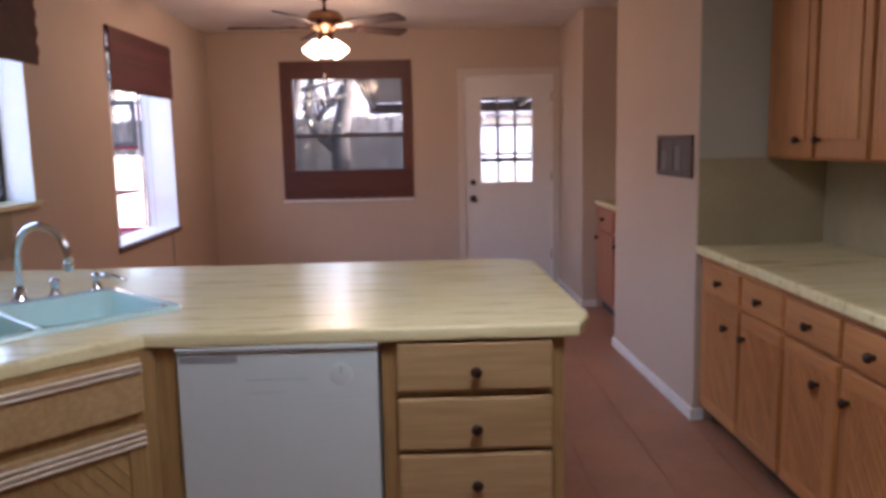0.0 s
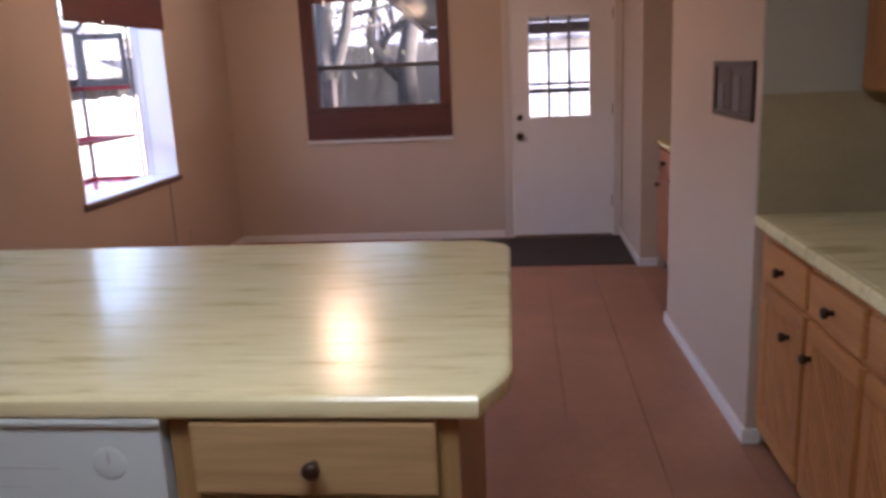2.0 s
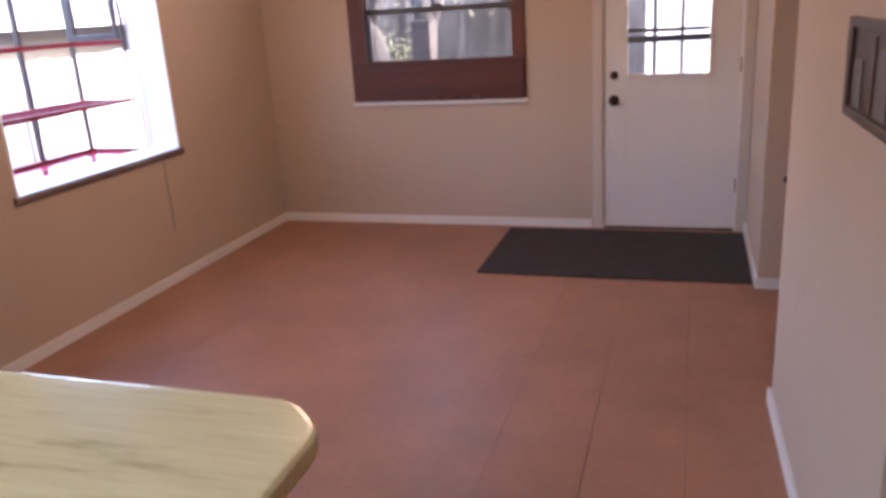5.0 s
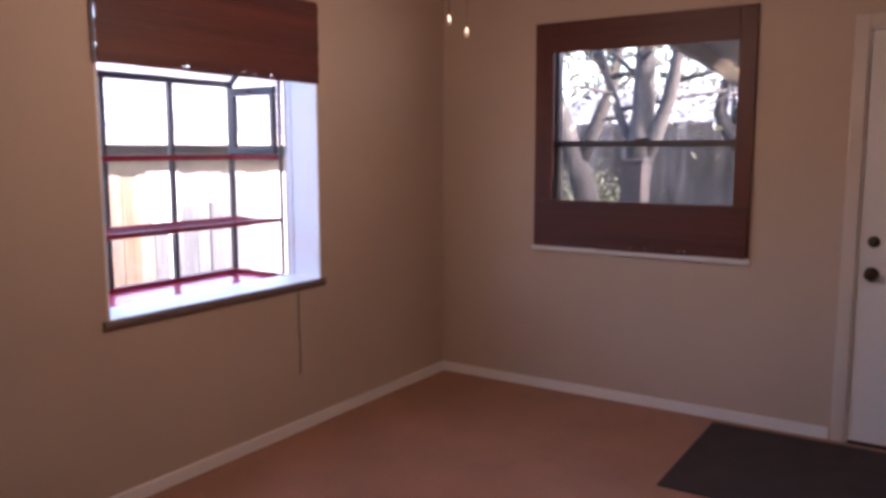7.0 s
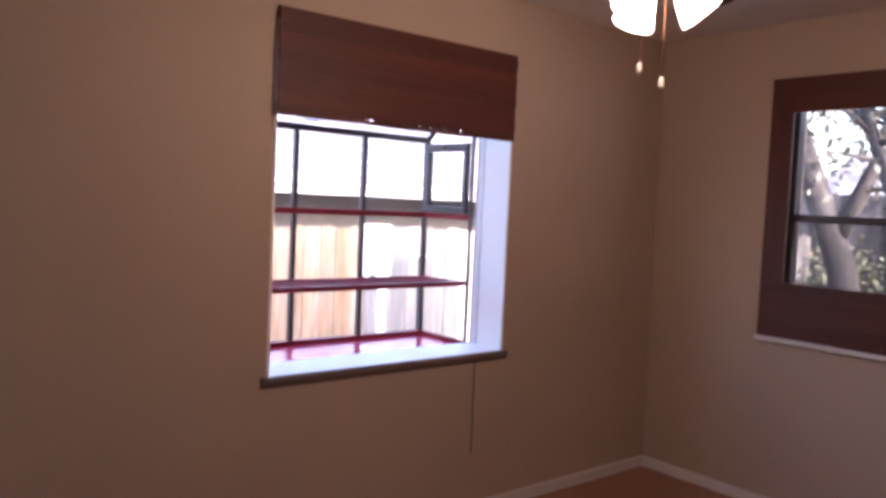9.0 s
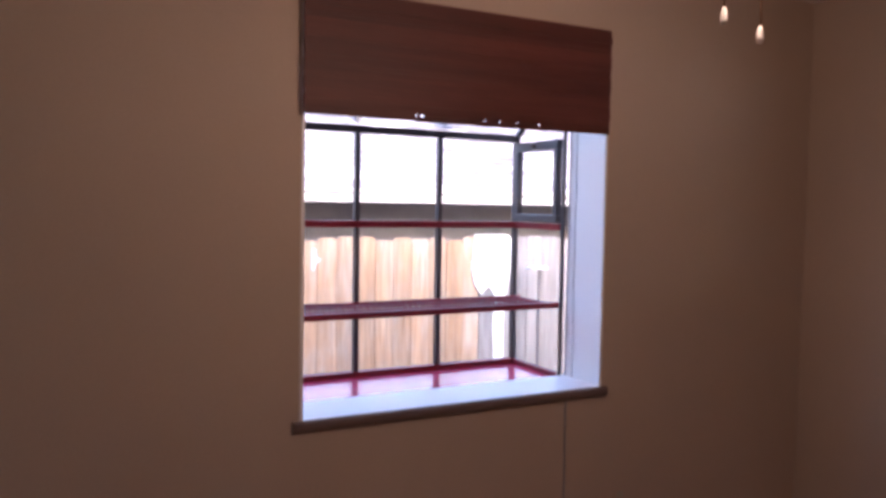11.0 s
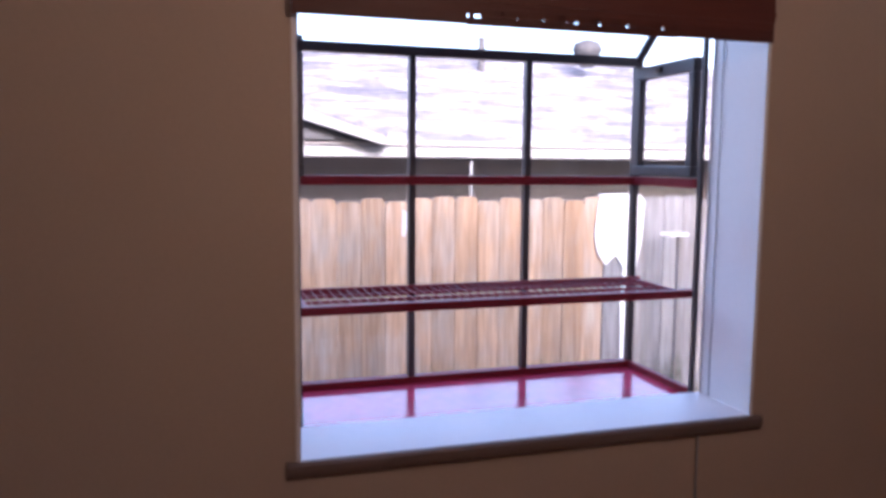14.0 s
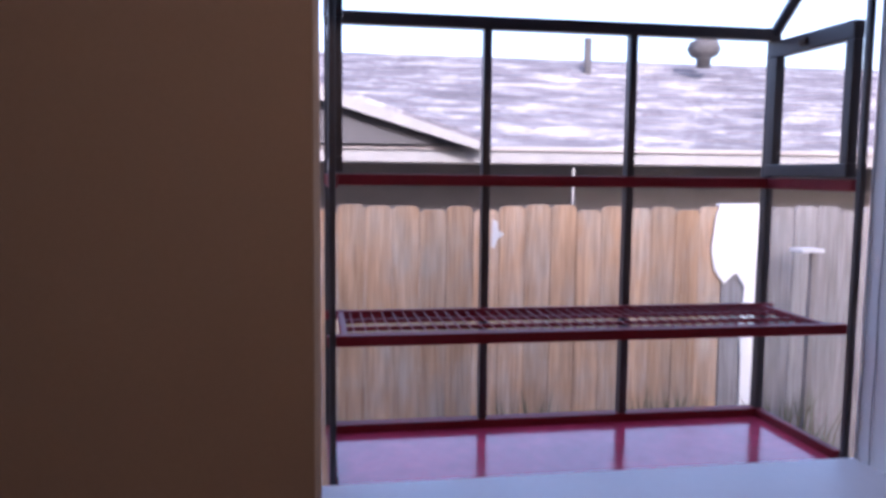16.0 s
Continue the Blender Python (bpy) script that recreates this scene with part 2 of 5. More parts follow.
def laminate():
    """Cream laminate with long streaks along x."""
    m, nt, b = nodes_of("cream_streaked_laminate")
    v = coords(nt, (1.4, 9, 9))
    n1 = noise_of(nt, v, 2.2, 5, 0.6)
    n2 = noise_of(nt, coords(nt, (3, 50, 50)), 2.0, 4)
    n3 = noise_of(nt, coords(nt, (1, 1, 1)), 1.6, 2)
    c = ramp(nt, n1, [(0.30, (0.50, 0.43, 0.22)), (0.44, (0.72, 0.65, 0.37)), (0.75, (0.80, 0.74, 0.46))])
    c = mixed(nt, 1.0, c, ramp(nt, n2, [(0.3, (0.92, 0.91, 0.88)), (0.6, (1, 1, 1))]), "MULTIPLY")
    link(nt, c, b.inputs["Base Color"])
    rough_of(nt, b, n3, 0.17, 0.25)
    bump(nt, b, n2, 0.04, 0.0005)
    return m


LAMINATE = laminate()

# ---- the large structure ----
H = 2.43          # ceiling
WALL_T = 0.23     # outer walls
XR = 3.27         # passage wall on the right
XK = 3.90         # kitchen's right wall
YB = -9.6         # end of the kitchen
BAY = (-2.408, -1.17, 0.765, 2.12)     # y0, y1, z0, z1
KWIN = (-4.75, -3.46, 1.15, 2.12)
BWIN = (0.72, 1.83, 0.90, 2.12)       # x0, x1, z0, z1
DOOR = (2.385, 3.195, 1.985)          # x0, x1, height


def pierced(name, along, lo, hi, t0, t1, holes, material, label, z0=0.0, z1=H):
    """A wall along x or y from lo to hi, t0 to t1 thick, with openings cut through it."""
    bm = bmesh.new()
    cuts = sorted({lo, hi, *[h[0] for h in holes], *[h[1] for h in holes]})
    zs = sorted({z0, z1, *[h[2] for h in holes], *[h[3] for h in holes]})
    for a, b in zip(cuts, cuts[1:]):
        spans = [(h[2], h[3]) for h in holes if h[0] <= a and h[1] >= b]
        bottom = z0
        for s0, s1 in sorted(spans) + [(z1, z1)]:
            if s0 > bottom + 1e-6:
                if along == "x":
                    box(a, b, t0, t1, bottom, s0, bm=bm)
                else:
                    box(t0, t1, a, b, bottom, s0, bm=bm)
            bottom = s1
    bmesh.ops.remove_doubles(bm, verts=bm.verts, dist=1e-5)
    return tagged(part(name, bm, material), label, "wall", kind="structure")


pierced("wall_west", "y", YB, WALL_T, -WALL_T, 0.0, [BAY, KWIN], WALL, "beige painted textured drywall with two window openings")
pierced("wall_north", "x", 0.0, 4.3, 0.0, WALL_T, [BWIN, (DOOR[0] - 0.03, DOOR[1] + 0.03, 0.0, DOOR[2] + 0.03)], WALL, "beige painted drywall with a window and a back door")
pierced("wall_passage", "y", -1.06, -0.0, XR, XR + 0.12, [], WALL, "short beige painted wall beside the back door")
pierced("wall_recess_side", "x", XR + 0.12, 4.3, -1.06, -0.95, [], WALL, "beige side wall of the cabinet recess")
pierced("wall_recess_back", "y", -2.32, -1.06, 3.95, 4.07, [], WALL, "beige back wall of the cabinet recess")
STUB_M = Matrix.Translation((3.272, -3.73, 0)) @ Matrix.Rotation(0.0259, 4, "Z")
tagged(part("wall_stub", box(0, 0.68, 0, 1.43, 0, H, 0.006, m=STUB_M), WALL), "pale beige painted wall block between kitchen and recess", "wall", kind="structure")
pierced("wall_east", "y", YB, -3.73, XK, XK + 0.12, [], KITCHENWALL, "grey-green painted kitchen wall behind the cabinets")
pierced("wall_south", "x", -WALL_T, XK + 0.12, YB - 0.12, YB, [], WALL, "plain beige wall closing the kitchen")
tagged(part("wall_stub_face", box(3.276, XK, -3.736, -3.731, 1.305, H), KITCHENWALL), "grey-green painted end wall above the backsplash", "wall", kind="structure")
tagged(part("floor", box(-0.0, 4.3, YB, 0.0, -0.1, -0.006), GROUT), "brown grout bed under terracotta floor tiles", "floor", kind="structure")
tagged(part("ceiling", box(-WALL_T, 4.3, YB - 0.1, WALL_T, H, H + 0.12), CEIL), "cream textured plaster ceiling", "ceiling", kind="structure")
FLOOR = bpy.data.objects["floor"]


def baseboard(x0, x1, y0, y1, label="white painted wooden baseboard on the floor"):
    tagged(part("baseboard", box(x0, x1, y0, y1, 0, 0.06, 0.004), TRIM), label, "baseboard", kind="structure")


baseboard(0, 0.014, -4.45, -0.0)
baseboard(0.014, 2.30, -0.014, 0)
baseboard(XR - 0.014, XR, -1.06, -0.002)
baseboard(XR - 0.014, XR + 0.12, -1.074, -1.06)
tagged(part("baseboard", box(-0.014, 0, -0.014, 1.444, 0, 0.06, 0.004, m=STUB_M), TRIM), "white painted wooden baseboard on the floor", "baseboard", kind="structure")
baseboard(3.272, 3.325, -3.744, -3.73)

# unseen roof over the house; its eaves are sized to shade the yard
roof = thing("house_roof", (2, -4, H + 0.14), "unseen grey shingled house roof with eaves set to shade the side yard", "roof", kind="structure")
SHINGLE = surface("grey_shingle", (0.22, 0.20, 0.20), 0.9, vary=0.35, big=3, fine=30, relief=0.5, depth=0.006)
FASCIA = surface("weathered_fascia", (0.42, 0.40, 0.40), 0.7, vary=0.2, fine=30)
part("slope", prism([(-0.32, 2.56), (3.6, 3.83), (3.6, 3.93), (-0.32, 2.66)], YB - 0.5, 0.62, axis="y"), SHINGLE, roof)
part("slope", prism([(8.0, 2.56), (3.6, 3.83), (3.6, 3.93), (8.0, 2.66)], YB - 0.5, 0.62, axis="y"), SHINGLE, roof)
part("soffit", box(-0.32, -WALL_T, YB, 0.62, 2.54, 2.56), FASCIA, roof)
part("gable", prism([(-0.2, 2.56), (7.6, 2.56), (3.6, 3.88)], 0.05, 0.2, axis="y"), FASCIA, roof)
tagged(part("wall_outer_east", box(4.3, 7.5, -0.05, WALL_T, -0.5, 2.56), FASCIA), "plain outer wall of the house", "wall", kind="structure")
tagged(part("foundation", box(-WALL_T, 7.5, YB, WALL_T, -0.6, -0.102), FASCIA), "plain concrete house foundation", "foundation", kind="structure")

# ---- garden window in the left wall ----
def bar(parent, name, x0, x1, y0, y1, z0, z1, material, label="", bevel=0.003):
    return part(name, box(x0, x1, y0, y1, z0, z1, bevel), material, parent, label)


def garden_window():
    y0, y1 = BAY[0] + 0.026, BAY[1] - 0.012
    xf, xb = -0.635, -WALL_T - 0.004
    z0, zf, zt, zr, zs = 0.755, 1.79, 2.10, 1.40, 1.067
    w = thing("window_1", (-0.4, -1.77, z0), "garden window projecting outdoors with dark red and bronze metal frame", "window", kind="structure")
    s = 0.021
    cols = [y0 + s / 2, -1.975, -1.59, y1 - s / 2]
    for y in cols:
        bar(w, "mullion", xf, xf + 0.03, y - s / 2, y + s / 2, z0, zf, BRONZE, "dark bronze metal mullion")
    bar(w, "top_rail", xf - 0.002, xf + 0.034, y0, y1, zf - 0.013, zf + 0.018, BRONZE, "dark bronze metal rail")
    bar(w, "middle_rail", xf - 0.003, xf + 0.033, y0, y1, zr - 0.014, zr + 0.014, REDPAINT, "dark red painted rail")
    bar(w, "bottom_rail", xf - 0.003, xf + 0.035, y0, y1, z0 - 0.004, z0 + 0.024, REDPAINT, "dark red painted rail")
    for y in (y0, y1 - 0.026):
        bar(w, "back_post", xb - 0.016, xb, y + 0.004, y + 0.018, z0, zt, BRONZE, "dark bronze metal post")
        bar(w, "side_rail", xf + 0.034, xb - 0.03, y + 0.003, y + 0.023, zr - 0.014, zr + 0.014, REDPAINT, "dark red painted rail")
        bar(w, "side_rail", xf + 0.034, xb - 0.03, y + 0.003, y + 0.023, z0 - 0.004, z0 + 0.024, REDPAINT, "dark red painted rail")
        part("rafter", tube([(xf + 0.015, y + 0.013, zf), (xb - 0.015, y + 0.013, zt)], 0.015, 8), BRONZE, w, "dark bronze metal rafter")
    bar(w, "head_rail", xb - 0.03, xb, y0, y1, zt - 0.02, zt + 0.02, BRONZE)
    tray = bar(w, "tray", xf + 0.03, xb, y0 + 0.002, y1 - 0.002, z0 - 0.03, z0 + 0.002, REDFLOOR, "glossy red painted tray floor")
    # opening sashes in both sides
    for y, sy in ((y1 - 0.02, 1), (y0 + 0.02, -1)):
        sash = part("vent_sash", box(xf + 0.04, xb - 0.035, y - 0.014, y + 0.014, zr + 0.018, zr + 0.05, 0.003), BRONZE, w, "dark bronze opening vent sash")
        bar(sash, "sash_rail", xf + 0.04, xb - 0.035, y - 0.014, y + 0.014, zf - 0.062, zf - 0.02, BRONZE)
        bar(sash, "sash_stile", xf + 0.04, xf + 0.068, y - 0.013, y + 0.013, zr + 0.05, zf - 0.062, BRONZE)
        bar(sash, "sash_stile", xb - 0.063, xb - 0.035, y - 0.013, y + 0.013, zr + 0.05, zf - 0.062, BRONZE)
        part("catch", box(xf + 0.17, xf + 0.2, y - 0.022, y + 0.0, zf - 0.05, zf - 0.032, 0.004), KNOB, sash)
        part("sash_pane", box(xf + 0.06, xb - 0.055, y - 0.003, y + 0.003, zr + 0.045, zf - 0.058), GLASS, sash).visible_shadow = False
    # panes
    levels = [z0 + 0.02, zr, zf]
    for a, b in zip(cols, cols[1:]):
        for c, d in zip(levels, levels[1:]):
            part("pane", box(xf + 0.012, xf + 0.016, a, b, c, d), GLASS, w).visible_shadow = False
    for y in (y0 + 0.012, y1 - 0.012):
        part("pane", box(xf + 0.03, xb - 0.02, y - 0.002, y + 0.002, z0 + 0.02, zr - 0.012), GLASS, w).visible_shadow = False
    bm = bmesh.new()
    c = [bm.verts.new(p) for p in ((xf + 0.01, y0, zf + 0.012), (xf + 0.01, y1, zf + 0.012), (xb - 0.01, y1, zt + 0.012), (xb - 0.01, y0, zt + 0.012),
                                   (xf + 0.01, y0, zf + 0.016), (xf + 0.01, y1, zf + 0.016), (xb - 0.01, y1, zt + 0.016), (xb - 0.01, y0, zt + 0.016))]
    for f in ((0, 1, 2, 3), (7, 6, 5, 4), (0, 4, 5, 1), (1, 5, 6, 2), (2, 6, 7, 3), (3, 7, 4, 0)):
        bm.faces.new([c[i] for i in f])
    part("roof_pane", bm, GLASS, w).visible_shadow = False
    # wire shelf
    shelf = thing("wire_shelf", (-0.42, -1.77, zs), "dark red wire plant shelf across the garden window", "shelf")
    bar(shelf, "front_bar", xb - 0.055, xb - 0.032, y0, y1, zs - 0.012, zs + 0.012, REDPAINT)
    bar(shelf, "rear_bar", xf + 0.045, xf + 0.06, y0, y1, zs - 0.012, zs + 0.010, REDPAINT)
    for y in (y0 + 0.03, y1 - 0.045):
        bar(shelf, "end_bar", xf + 0.06, xb - 0.055, y, y + 0.015, zs - 0.008, zs + 0.008, REDPAINT)
    for x in (-0.5, -0.41, -0.34):
        bar(shelf, "long_wire", x - 0.005, x + 0.005, y0 + 0.03, y1 - 0.03, zs - 0.007, zs + 0.003, REDPAINT, "", 0.002)
    n = 42
    for i in range(n):
        y = y0 + 0.06 + (y1 - y0 - 0.12) * i / (n - 1)
        part("cross_wire", tube([(xf + 0.05, y, zs + 0.0045), (xb - 0.05, y, zs + 0.0045)], 0.0017, 6), REDPAINT, shelf)
    # white reveal and sill of the opening
    for y, a, b in ((BAY[0], 0, 0.012), (BAY[1], -0.012, 0)):
        tagged(part("window_reveal", box(-WALL_T + 0.002, 0.003, y + a, y + b, BAY[2], BAY[3], 0.002), REVEAL), "white painted window reveal board", "window trim", kind="structure")
    for x, k in ((-0.213, 0.0), (-0.172, 1.3)):
        pts = [(x + 0.0018 * math.sin(5 * i / 12 * 3.1 + k), BAY[1] - 0.017, 2.1 - (2.1 - 0.779) * i / 24) for i in range(25)]
        tagged(part("pull_cord", tube(pts, 0.0013, 6), CORD), "thin dark shade cord hanging beside the window reveal", "cord", "shade cords")
    tagged(part("window_reveal", box(-WALL_T + 0.002, 0.003, BAY[0], BAY[1], BAY[3] - 0.012, BAY[3]), REVEAL), "white painted window head board", "window trim", kind="structure")
    tagged(part("window_sill", box(-WALL_T, 0.0, BAY[0] + 0.001, BAY[1] - 0.001, BAY[2] - 0.004, BAY[2] + 0.010, 0.002), REVEAL), "white painted wooden window sill", "window sill", kind="structure")
    nose = [(0.0, 0.731), (0.008, 0.734), (0.015, 0.743), (0.018, 0.754), (0.018, 0.766), (0.013, 0.774), (0.0, 0.774)]
    tagged(part("window_apron", prism(nose, BAY[0] - 0.022, BAY[1] + 0.022, axis="y"), APRON), "rounded nosing along the window sill, coloured brown for its shaded edge", "window trim", kind="structure")


garden_window()


def woven_shade(at, axis, width, top, bottom, label, depth=0.05, folds=4):
    """A raised woven-wood shade: head board, folds of reeds, valance and cords. at: the wall's face; axis: the wall's run."""
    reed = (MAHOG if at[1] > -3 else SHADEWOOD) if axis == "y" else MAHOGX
    def place(a0, a1, d0, d1, z0, z1, bev):
        if axis == "y":
            return box(at[0] + d0, at[0] + d1, at[1] + a0, at[1] + a1, z0, z1, bev)
        return box(at[0] + a0, at[0] + a1, at[1] - d1, at[1] - d0, z0, z1, bev)
    base = thing("woven_shade", (at[0], at[1], bottom), label, "window shade", "woven window shades")
    part("head_board", place(-width / 2, width / 2, 0.0, min(0.03, depth * 0.6), top - 0.04, top, 0.004), reed, base)
    rng = random.Random(int(1000 * (at[0] + 3 * at[1])))
    # reeds bound one above another, in gentle folds
    n = int((top - bottom - 0.02) / 0.0125)
    for side in range(folds):
        bm = bmesh.new()
        k0, k1 = n * side // folds, n * (side + 1) // folds
        for i in range(k0, k1):
            z = top - 0.004 - (top - bottom - 0.02) * i / n
            f = (i - k0) / max(k1 - k0 - 1, 1)
            d = depth * (0.86 + 0.14 * math.sin(math.pi * min(f * 1.1, 1))) + rng.uniform(-0.0015, 0.0015)
            e = rng.uniform(-0.0015, 0.0015)
            merge(place(-width / 2 + e, width / 2 + e, d - 0.008, d, z - 0.0134, z, 0.0), bm)
        part("reed_fold", bm, reed, base)
    # hem: closed at both ends, looser in the middle, where light shows between the cords
    a, b = -width * 0.18, width * 0.27
    d = depth * 0.88
    part("hem_reed", place(-width / 2, a, d - 0.008, d, bottom - 0.008, bottom + 0.022, 0.002), reed, base)
    part("hem_reed", place(b, width / 2, d - 0.008, d, bottom - 0.008, bottom + 0.022, 0.002), reed, base)
    part("hem_reed", place(a, b, d - 0.008, d, bottom - 0.010, bottom + 0.007, 0.002), reed, base)
    part("hem_reed", place(a + 0.03, b - 0.06, d - 0.004, d + 0.002, bottom + 0.010, bottom + 0.013, 0.0), reed, base)
    for i in range(26):
        c = a + (b - a) * (i + rng.uniform(0.1, 0.9)) / 26
        w = rng.uniform(0.004, 0.017)
        part("hem_cord", place(c - w, c + w, d - 0.006, d - 0.001, bottom + 0.002, bottom + 0.024, 0.0), reed, base, "thin dark cord")
    return base


woven_shade((0.004, -1.798), "y", 1.222, 2.168, 1.775, "dark red-brown woven wood shade raised above the garden window", 0.028)
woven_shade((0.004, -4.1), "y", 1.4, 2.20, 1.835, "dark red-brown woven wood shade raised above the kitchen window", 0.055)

# ---- kitchen window ----
def kitchen_window():
    y0, y1, z0, z1 = KWIN
    w = thing("window_2", (-0.18, (y0 + y1) / 2, z0), "dark bronze framed kitchen window above the sink", "window", kind="structure")
    x0, x1 = -0.19, -0.14
    for y in (y0, y1 - 0.04):
        bar(w, "frame_stile", x0, x1, y, y + 0.04, z0, z1, BRONZE)
    for z in (z0, z1 - 0.04):
        bar(w, "frame_rail", x0, x1, y0 + 0.04, y1 - 0.04, z, z + 0.04, BRONZE)
    bar(w, "meeting_stile", x0, x1, (y0 + y1) / 2 - 0.02, (y0 + y1) / 2 + 0.02, z0 + 0.04, z1 - 0.04, BRONZE)
    for a, b in ((y0 + 0.04, (y0 + y1) / 2 - 0.02), ((y0 + y1) / 2 + 0.02, y1 - 0.04)):
        part("pane", box(-0.167, -0.163, a, b, z0 + 0.04, z1 - 0.04), GLASS, w).visible_shadow = False
    for y, a, b in ((y0, 0, 0.01), (y1, -0.01, 0)):
        tagged(part("window_reveal", box(x1 + 0.002, 0.003, y + a, y + b, z0, z1), REVEAL), "white painted kitchen window reveal", "window trim", kind="structure")
    tagged(part("window_sill", box(-WALL_T, 0.035, y0 - 0.03, y1 + 0.03, z0 - 0.02, z0 + 0.008, 0.006), LAMINATE), "cream laminate kitchen window sill", "window sill", kind="structure")


kitchen_window()
tagged(part("backsplash", box(0, 0.008, -7.2, -3.72, 0.91, 1.125), BACKSPLASH), "olive laminate backsplash under the kitchen window", "backsplash", kind="structure")

# ---- window in the far wall ----
SCREEN, scn, scb = nodes_of("grey_insect_screen")
scb.inputs["Base Color"].default_value = (0.03, 0.03, 0.034, 1)
scb.inputs["Roughness"].default_value = 0.8
scb.inputs["Alpha"].default_value = 0.3

def back_window():
    x0, x1, z0, z1 = BWIN
    w = thing("window_3", (1.275, 0.1, z0), "single-hung window with dark frame in mahogany casing", "window", kind="structure")
    # casing of stained boards
    bar(w, "casing", 0.66, 0.775, -0.022, 0.0, 0.885, 2.155, MAHOGZ, "mahogany-stained side casing")
    bar(w, "casing", 1.795, 1.88, -0.022, 0.0, 0.885, 2.155, MAHOGZ, "mahogany-stained side casing")
    bar(w, "casing", 0.775, 1.795, -0.022, 0.0, 1.985, 2.155, MAHOGX, "mahogany-stained head casing")
    for a, b in ((x0, x0 + 0.05), (x1 - 0.05, x1)):
        bar(w, "frame_stile", a, b, 0.06, 0.12, z0, z1, BRONZE, "dark window frame")
    for c, d in ((z0, z0 + 0.05), (z1 - 0.05, z1)):
        bar(w, "frame_rail", x0 + 0.05, x1 - 0.05, 0.06, 0.12, c, d, BRONZE, "dark window frame")
    bar(w, "meeting_rail", x0 + 0.05, x1 - 0.05, 0.05, 0.11, 1.452, 1.49, BRONZE, "dark meeting rail")
    for c, d, y in ((z0 + 0.05, 1.455, 0.075), (1.487, z1 - 0.05, 0.1)):
        part("pane", box(x0 + 0.05, x1 - 0.05, y, y + 0.004, c, d), GLASS, w).visible_shadow = False
    bar(w, "jamb", x0, x0 + 0.012, -0.0, 0.06, z0, z1, MAHOGZ)
    bar(w, "jamb", x1 - 0.012, x1, -0.0, 0.06, z0, z1, MAHOGZ)
    part("insect_screen", box(x0 + 0.05, x1 - 0.05, 0.122, 0.124, z0 + 0.05, 1.47), SCREEN, w, "fine grey insect screen").visible_shadow = False
    part("sash_lock", box(1.25, 1.32, 0.035, 0.06, 1.49, 1.505, 0.004), KNOB, w)
    tagged(part("window_sill", box(0.65, 1.89, -0.03, 0.0, 0.85, 0.874, 0.005), TRIM), "thin white painted sill under the far window", "window sill", kind="structure")


back_window()
woven_shade((1.27, -0.022), "x", 1.20, 1.15, 0.885, "dark red-brown woven wood shade folded low in the far window", 0.016, 3)

